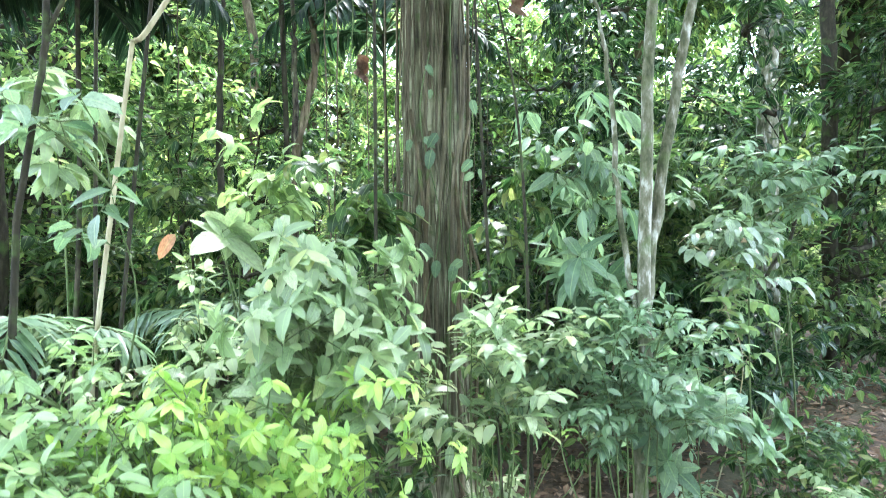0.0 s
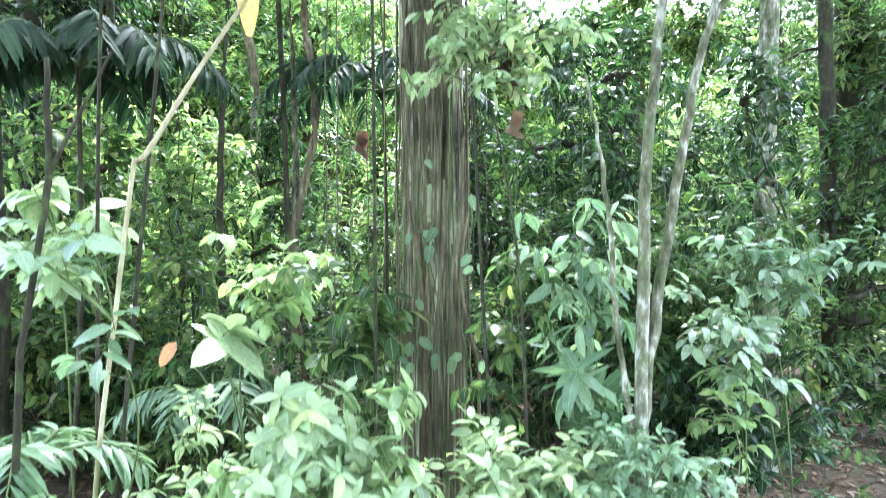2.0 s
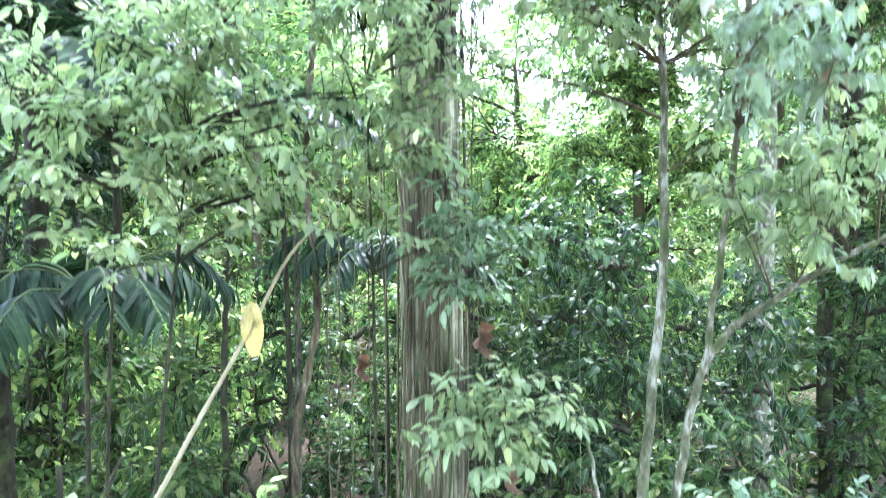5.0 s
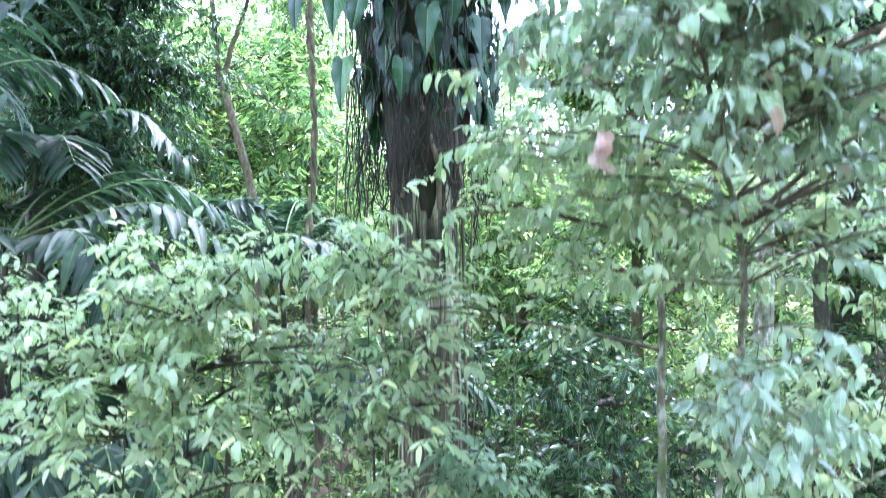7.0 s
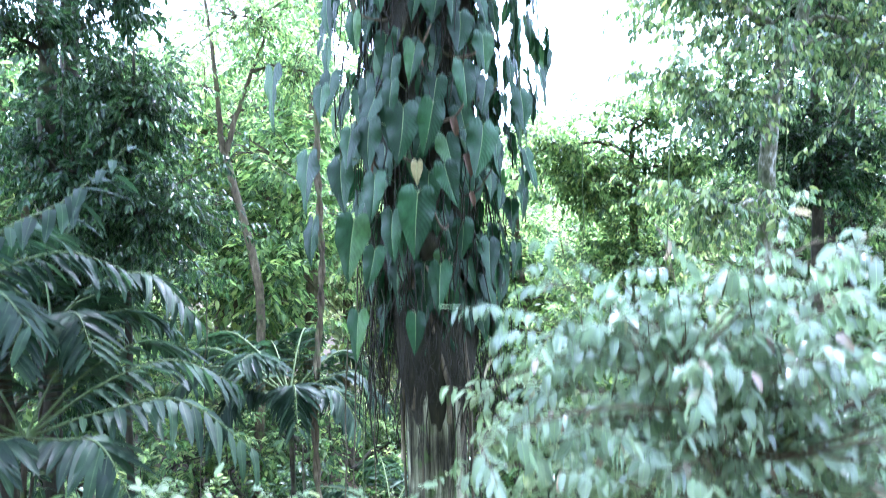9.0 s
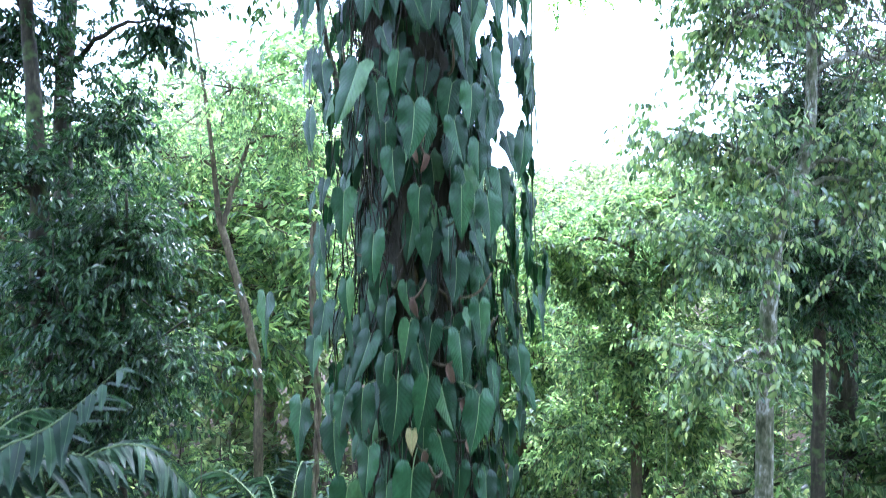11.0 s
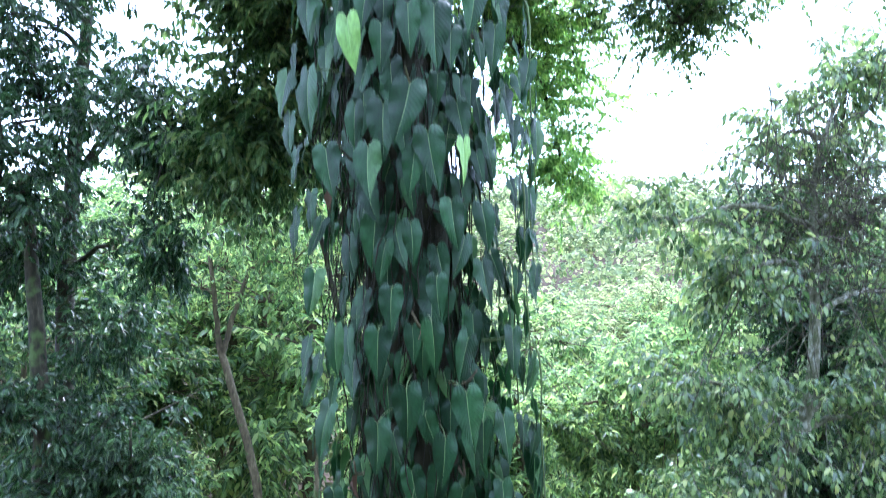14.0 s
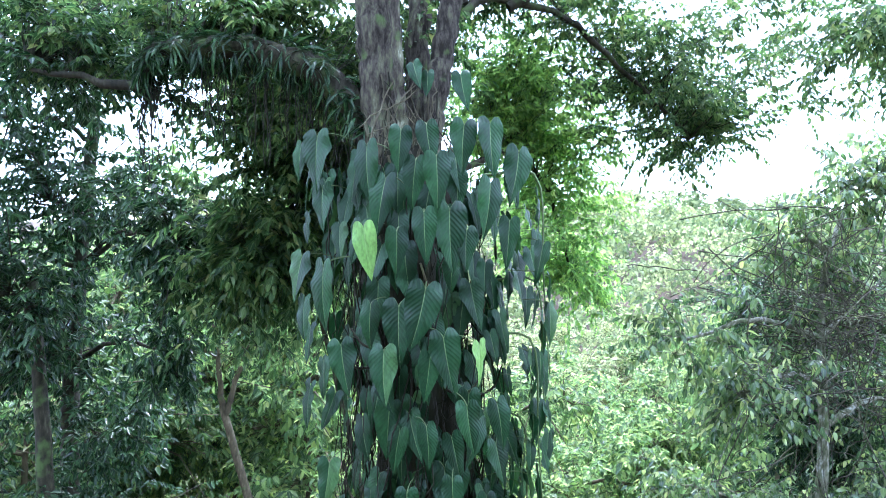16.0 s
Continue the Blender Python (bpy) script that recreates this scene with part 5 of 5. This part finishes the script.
# tree at the right with patchy bark and a drooping, twiggy crown
tree("patchy_barked_tree", "slim tree with mottled bark and drooping greyish leaves",
     [(4.85, 9.2, -0.1, 0.19), (4.82, 9.15, 3.7, 0.155), (5.0, 9.4, 8.6, 0.13), (5.0, 9.2, 12, 0.12), (5.55, 9.2, 13.8, 0.09), (5.6, 9.3, 16.8, 0.05), (6.2, 9.6, 18.4, 0.02)],
     [((4.2, 8.9, 15.4), (1.1, 0.9, 1.2), 1.0), ((6.4, 9.8, 16.3), (1.5, 1.0, 1.2), 1.0), ((4.3, 8.9, 13.4), (1.2, 0.8, 0.9), 1.0), ((6.4, 9.4, 13.4), (0.9, 0.7, 0.8), 0.4), ((6.8, 9.6, 13.0), (1.2, 1.0, 1.2), 1.0), ((6.6, 10.5, 17.3), (1.3, 1.0, 1.0), 0.9), ((3.8, 8.6, 12.0), (1.3, 0.8, 0.8), 0.9), ((4.2, 8.8, 10.4), (1.2, 0.8, 0.8), 0.9), ((3.3, 8.8, 16.2), (0.9, 0.7, 0.6), 0.5), ((3.4, 9.2, 13.9), (0.8, 0.7, 0.7), 0.6), ((7.4, 9.8, 15.0), (1.1, 1.0, 1.4), 1.0), ((6.4, 9.8, 18.3), (0.9, 0.8, 0.8), 0.7), ((7.3, 9.8, 18.7), (1.0, 0.9, 0.9), 1.0), ((5.2, 9.6, 17.6), (1.0, 0.8, 0.8), 0.7)],
     AIRY, BARK_PALE, 71, OVAL3, 30, 7, 7, 0.42, 0.15, 0.8)


def twig_tangle():
    g = np.random.default_rng(72)
    ob = thing("dry_vine_tangle", (6.0, 9.0, 15.4), "tangle of bare grey-brown dry vine twigs", "vine")
    P, R = [], []
    for k in range(430):
        a = np.array((6.2, 9.1, 16.3)) + g.normal(0, 1, 3) * np.array((1.0, 0.4, 0.85))
        d = unit(g.normal(0, 1, 3) * np.array((1, 0.4, 0.7)))
        s = np.linspace(0, 1, 10)[:, None]
        c = g.normal(0, 0.5, 3)
        P.append(a + d * s * g.uniform(0.6, 1.8) + c * s * s + np.cumsum(g.normal(0, 0.02, (10, 3)), 0))
        R.append(np.full(10, g.uniform(0.004, 0.011)))
    part("twigwork", tubes(np.array(P), np.array(R), 4), BARK_GREY, ob, "", "stuff")


twig_tangle()

# dark trees at the left, backlit shade painted into their leaves
tree("dark_tree", "tall tree with dark trunk and dense leaves painted shade-dark",
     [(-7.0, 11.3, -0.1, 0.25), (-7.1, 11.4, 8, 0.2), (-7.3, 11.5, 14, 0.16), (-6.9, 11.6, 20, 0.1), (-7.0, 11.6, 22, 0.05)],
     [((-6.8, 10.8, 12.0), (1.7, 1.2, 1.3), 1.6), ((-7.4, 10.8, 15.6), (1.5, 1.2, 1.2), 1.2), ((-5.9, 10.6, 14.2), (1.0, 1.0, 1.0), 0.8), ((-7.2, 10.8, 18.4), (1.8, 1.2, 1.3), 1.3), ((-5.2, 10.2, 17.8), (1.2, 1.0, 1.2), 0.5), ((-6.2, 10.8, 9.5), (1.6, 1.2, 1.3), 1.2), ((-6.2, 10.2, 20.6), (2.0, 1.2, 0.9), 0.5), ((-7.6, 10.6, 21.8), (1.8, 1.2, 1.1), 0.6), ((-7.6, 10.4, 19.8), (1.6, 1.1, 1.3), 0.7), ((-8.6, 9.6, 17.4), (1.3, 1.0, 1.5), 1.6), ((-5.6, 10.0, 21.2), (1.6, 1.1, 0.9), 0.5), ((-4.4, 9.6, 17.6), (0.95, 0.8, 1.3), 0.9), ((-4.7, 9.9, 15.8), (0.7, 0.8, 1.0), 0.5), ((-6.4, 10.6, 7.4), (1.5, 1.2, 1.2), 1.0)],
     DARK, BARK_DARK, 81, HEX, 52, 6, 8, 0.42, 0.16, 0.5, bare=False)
tree("leafy_tree", "tree with soft drooping foliage, canopy shade put into its green",
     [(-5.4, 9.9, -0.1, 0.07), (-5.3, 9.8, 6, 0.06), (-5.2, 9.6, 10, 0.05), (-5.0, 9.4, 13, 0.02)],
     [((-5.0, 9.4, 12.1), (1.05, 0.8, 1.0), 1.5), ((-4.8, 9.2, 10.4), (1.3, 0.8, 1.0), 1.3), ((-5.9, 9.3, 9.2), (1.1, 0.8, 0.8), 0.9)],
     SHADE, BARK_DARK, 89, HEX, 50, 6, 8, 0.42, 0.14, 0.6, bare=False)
tree("dark_tree", "tree with dark trunk and dense leaves painted shade-dark",
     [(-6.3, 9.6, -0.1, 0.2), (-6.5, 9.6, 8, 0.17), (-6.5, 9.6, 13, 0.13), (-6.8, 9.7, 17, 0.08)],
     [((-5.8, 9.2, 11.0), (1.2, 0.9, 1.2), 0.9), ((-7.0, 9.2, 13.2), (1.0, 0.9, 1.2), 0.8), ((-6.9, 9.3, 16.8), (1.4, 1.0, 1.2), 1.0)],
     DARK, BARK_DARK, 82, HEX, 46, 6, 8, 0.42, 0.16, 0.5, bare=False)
tree("leafy_tree", "leafy tree with dense green crown",
     [(-0.5, 9.8, -0.1, 0.06), (-0.55, 9.7, 8, 0.05), (-1.6, 9.5, 14, 0.045), (-2.5, 9.2, 18, 0.03)],
     [((-3.0, 9.0, 17.3), (1.15, 1.0, 1.3), 3.2), ((-1.7, 9.4, 18.4), (1.1, 0.8, 1.0), 2.6), ((-1.9, 8.7, 19.6), (1.2, 0.8, 0.9), 1.6), ((-2.9, 9.0, 19.6), (1.0, 0.9, 0.9), 1.8)],
     MID, BARK_DARK, 83, HEX, 50, 6, 9, 0.4, 0.165, 0.45, r=0.006, bare=False)
# Added dark tree: its leaves stand for shade inside the patchy-barked crown.
tree("vine_draped_tree", "added tree of near-black leaves for the crown's shaded interior",
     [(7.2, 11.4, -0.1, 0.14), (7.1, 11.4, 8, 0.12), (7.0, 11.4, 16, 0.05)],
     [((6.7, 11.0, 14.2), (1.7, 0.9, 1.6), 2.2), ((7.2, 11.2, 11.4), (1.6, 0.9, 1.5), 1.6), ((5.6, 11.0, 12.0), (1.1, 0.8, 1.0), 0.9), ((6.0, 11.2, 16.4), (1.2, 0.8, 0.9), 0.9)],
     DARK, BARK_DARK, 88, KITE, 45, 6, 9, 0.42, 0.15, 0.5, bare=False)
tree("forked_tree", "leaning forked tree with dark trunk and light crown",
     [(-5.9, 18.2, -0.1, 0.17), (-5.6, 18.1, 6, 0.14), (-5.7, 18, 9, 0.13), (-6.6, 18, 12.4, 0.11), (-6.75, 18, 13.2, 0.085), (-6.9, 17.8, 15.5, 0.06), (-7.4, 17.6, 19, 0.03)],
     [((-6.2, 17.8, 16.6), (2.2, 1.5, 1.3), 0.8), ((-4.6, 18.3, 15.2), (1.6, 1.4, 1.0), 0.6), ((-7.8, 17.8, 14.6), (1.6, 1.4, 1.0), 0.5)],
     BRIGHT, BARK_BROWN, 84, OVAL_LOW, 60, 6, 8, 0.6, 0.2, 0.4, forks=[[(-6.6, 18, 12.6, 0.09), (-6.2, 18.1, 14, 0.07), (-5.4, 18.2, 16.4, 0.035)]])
tree("far_tree", "distant tree with bare brown trunk", [(-9.0, 31.3, -0.1, 0.35), (-9.0, 31.3, 8, 0.32), (-9.3, 31.2, 13, 0.25), (-9.4, 31.2, 16, 0.1)],
     [((-9.4, 31, 15.2), (2.6, 2, 1.6), 0.8)], BRIGHT, BARK_BROWN, 85, OVAL_LOW, 50, 6, 8, 0.8, 0.26)
tree("shaded_tree", "tall shaded tree with a straight dark trunk",
     [(8.8, 13.3, -0.1, 0.34), (8.8, 13.3, 8, 0.29), (8.8, 13.3, 13, 0.22), (8.6, 13.3, 16.2, 0.06)],
     [((8.6, 13, 15.5), (2.0, 1.5, 1.8), 1.0), ((8.0, 13, 11.0), (1.8, 1.4, 1.6), 1.0), ((8.6, 12.8, 7.5), (1.8, 1.4, 1.6), 1.0)],
     MID, BARK_DARK, 86, OVAL_LOW, 50, 6, 8, 0.5, 0.18)


pole("dark_trunk_tree", "thick dark trunk wrapped in hanging roots", [(-5.3, 7.1, -0.1, 0.24), (-5.25, 7.1, 3, 0.17), (-5.4, 7.1, 6, 0.14), (-5.6, 7.3, 8.2, 0.1), (-6.0, 7.5, 9.6, 0.05)], BARK_DARK)

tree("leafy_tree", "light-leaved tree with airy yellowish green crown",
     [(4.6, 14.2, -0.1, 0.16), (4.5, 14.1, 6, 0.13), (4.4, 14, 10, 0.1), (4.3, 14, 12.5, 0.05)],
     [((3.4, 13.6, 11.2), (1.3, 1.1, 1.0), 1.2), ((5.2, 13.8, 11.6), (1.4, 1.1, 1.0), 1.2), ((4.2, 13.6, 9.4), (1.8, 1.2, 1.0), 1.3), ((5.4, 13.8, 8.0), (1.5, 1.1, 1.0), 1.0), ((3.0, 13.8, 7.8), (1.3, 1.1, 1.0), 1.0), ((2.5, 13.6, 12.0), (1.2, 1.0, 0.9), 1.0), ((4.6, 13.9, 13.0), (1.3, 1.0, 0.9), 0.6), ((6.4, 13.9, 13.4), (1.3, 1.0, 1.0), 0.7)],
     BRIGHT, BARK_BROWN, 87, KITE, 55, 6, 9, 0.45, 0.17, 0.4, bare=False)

# ---- background woods: a few kinds, repeated ----
def understory(name, label, h, seed, mat, leaf):
    g = np.random.default_rng(seed)
    blobs = []
    for z in np.arange(0.8, h, 1.1):
        k = 0.55 + 0.45 * math.sin(math.pi * min(1, z / h) ** 0.8)
        blobs.append(((g.normal(0, 0.35), g.normal(0, 0.3), z), (1.15 * k, 0.95 * k, 0.75), 0.55))
    return tree(name, label, [(0, 0, -0.1, 0.01 + h * 0.0035), (g.normal(0, 0.2), g.normal(0, 0.2), h * 0.25, 0.01 + h * 0.0028), (g.normal(0, 0.3), g.normal(0, 0.3), h * 0.55, 0.009 + h * 0.002), (g.normal(0, 0.3), 0.1, h, 0.008)], blobs, mat, BARK_DARK, seed, OVAL3, 22, 5, 5, 0.36, leaf * 1.3, 0.25, group="understory trees", bare=False)


def scatter(kinds, places, seed, group=""):
    g = np.random.default_rng(seed)
    used = set()
    for x, y, kind, s in places:
        src = kinds[kind]
        m = Matrix.Translation((x, y, float(height(x, y)))) @ Euler((0, 0, g.uniform(0, 6.28))).to_matrix().to_4x4()
        if kind not in used:
            used.add(kind)
            src.matrix_basis = m
            src.scale = (s, s, s)
        else:
            ob = copy_thing(src, m)
            ob.scale = (s, s, s)


kinds = [
    understory("understory_tree", "thin understory tree with mid-green leaves", 4.5, 201, MID, 0.17),
    understory("understory_tree", "thin understory tree with leaves painted sunlit bright", 6.0, 202, BRIGHT, 0.16),
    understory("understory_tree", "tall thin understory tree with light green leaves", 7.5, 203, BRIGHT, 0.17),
    understory("understory_tree", "low leafy understory bush", 2.6, 204, MID, 0.16),
    understory("understory_tree", "understory tree with shade painted into its dark leaves", 5.4, 205, SHADE, 0.15),
]
places = []
g1 = np.random.default_rng(77)
for k in range(13):
    places.append((-7.8 + 1.25 * k + g1.uniform(-0.4, 0.4), g1.uniform(9.2, 11.5), (0, 4, 3, 4)[k % 4] if k > 6 else (3, 0, 3, 1)[k % 4], g1.uniform(0.75, 1.0)))
for k in range(10):
    places.append((-11 + 2.4 * k + g1.uniform(-0.6, 0.6), g1.uniform(12, 15), int(g1.integers(0, 3)), g1.uniform(0.9, 1.3)))
for k in range(5):
    places.append((-14 + 6.2 * k + g1.uniform(-0.8, 0.8), g1.uniform(16, 21), int(g1.integers(0, 3)), g1.uniform(0.9, 1.25)))
for k in range(9):
    places.append((-6.6 + 0.75 * k + g1.uniform(-0.3, 0.3), g1.uniform(7.6, 10.5), 3, g1.uniform(0.7, 1.1)))
for x, y, k, s in ((-5.8, 8.9, 1, 1.0), (-6.8, 10.2, 2, 1.15), (1.2, 7.6, 0, 0.8), (3.6, 7.8, 4, 0.95), (2.0, 8.2, 4, 1.05), (-5.9, 8.6, 1, 0.9), (-4.7, 8.7, 0, 1.05), (-3.7, 8.1, 0, 0.95), (-6.9, 8.9, 4, 1.2), (-4.1, 9.9, 1, 0.9), (-2.6, 9.9, 4, 1.0), (7.5, 11.3, 0, 1.2), (8.5, 12.0, 0, 1.3), (7.2, 9.8, 4, 1.1), (-5.4, 8.0, 3, 1.0), (-3.4, 8.6, 3, 1.0), (-1.4, 8.0, 3, 0.9), (0.6, 8.0, 3, 1.0), (1.6, 9.4, 4, 1.1), (3.0, 10.4, 4, 1.2), (0.4, 10.8, 4, 1.1)):
    places.append((x, y, k, s))
for k in range(30):
    places.append((-11.5 + 0.8 * k + g1.uniform(-0.5, 0.5), 14.5 + 9 * ((k * 0.618) % 1), (3, 1, 0)[k % 3], g1.uniform(1.0, 1.5) * (1.3 if k % 3 == 0 else 0.8)))
scatter(kinds, places, 78)


def forest_tree(name, label, h, seed, mat, spread=2.6):
    g = np.random.default_rng(seed)
    blobs = [((g.normal(0, 1.1), g.normal(0, 0.9), z), (spread * g.uniform(0.6, 0.9), spread * 0.7, 1.3), 0.9) for z in np.linspace(h * 0.45, h, 7)]
    return tree(name, label, [(0, 0, -0.2, 0.2), (0.2, 0, h * 0.5, 0.16), (0, 0.2, h * 0.95, 0.05)], blobs, mat, BARK_BROWN, seed, HEX, 34, 7, 8, 0.7, 0.235, 0.4, group="forest trees", bare=False)


woods = [
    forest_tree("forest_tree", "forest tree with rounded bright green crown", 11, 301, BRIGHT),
    forest_tree("forest_tree", "forest tree with dense mid-green crown", 12, 302, MID),
    forest_tree("forest_tree", "forest tree with broad crown paled by painted haze", 9, 303, FAR, 3.0),
]
places = [(-5.5, 24, 0, 1.65), (2.4, 20, 0, 1.12), (-13, 23, 1, 1.3), (-15, 28, 0, 1.45), (-20, 24, 0, 1.5), (-9.5, 27, 0, 1.45), (-3, 30, 0, 0.9), (-12.5, 34, 2, 2.0), (-6, 36, 2, 1.7), (-17, 40, 0, 1.9), (-22, 38, 0, 1.6), (-11.5, 16.5, 1, 1.1), (-14, 19, 1, 1.3),
          (2, 25, 0, 0.95), (6, 22, 0, 0.95), (9, 27, 0, 1.0), (13, 24, 1, 1.2), (5, 31, 2, 1.1), (10, 34, 2, 1.15), (16, 33, 0, 1.2), (20, 27, 1, 1.35), (1, 38, 2, 1.2), (15, 42, 2, 1.3), (24, 38, 1, 1.4), (7, 43, 2, 1.2), (22, 20, 1, 1.3), (13, 17, 1, 1.25), (11, 12, 1, 1.2), (30, 46, 2, 1.5)]
# Unseen trees added behind the camera to hold back sky light from there.
for k in range(12):
    places.append((-20 + 3.6 * k + (k % 2), -12 - 3.0 * (k % 2), k % 2, 1.75 + 0.2 * (k % 3)))
scatter(woods, places, 79)


def hill_woods():
    """Crowns that follow the slope, each a shell of leaf clumps that face outward."""
    g = np.random.default_rng(91)
    sets = {0: ([], [], []), 1: ([], [], [])}
    for y in np.arange(24, 210, 5.5):
        step = 6.0 + y * 0.015 if y > 48 else 4.5
        for x in np.arange(-0.55 * y - 8, 0.65 * y + 8, step):
            c = np.array((x + g.uniform(-2.5, 2.5), y + g.uniform(-2.5, 2.5), 0))
            c[2] = height(c[0], c[1]) + (g.uniform(1.0, 9.5) if y > 48 else g.uniform(0.5, 4.2))
            r = np.array((2.9, 2.9, 2.6)) * g.uniform(0.65, 1.3) * (1 + y / 400)
            m = 150 if y > 60 else 320
            d = unit(g.normal(0, 1, (m, 3)) + np.array((0, -0.35, 0.45)))
            P, N, S = sets[int(g.random() < 0.42)]
            lump = 1 + 0.16 * np.sin(d[:, :1] * 5 + x) * np.cos(d[:, 2:] * 6 + y) + 0.1 * g.normal(0, 1, (m, 1))
            P.append(c + r * d * lump), N.append(d), S.append(np.full(m, 0.4 + y / 260 if y > 60 else 0.2 + y / 150))
    # FAR carries haze in its colour, FAR_DEEP is a deeper green.
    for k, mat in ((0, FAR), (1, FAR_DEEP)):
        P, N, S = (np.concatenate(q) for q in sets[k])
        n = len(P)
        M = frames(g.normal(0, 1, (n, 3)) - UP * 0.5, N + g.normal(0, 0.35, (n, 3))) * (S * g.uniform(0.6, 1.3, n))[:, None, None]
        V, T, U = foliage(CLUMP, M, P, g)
        tagged(new("hill_forest", mesh_of("hill_forest", V, T, U, mat)), ("forest canopy covering the distant hill, haze painted into pale green", "deeper green crowns in the canopy on the distant hill")[k], "forest", "", "stuff")


hill_woods()
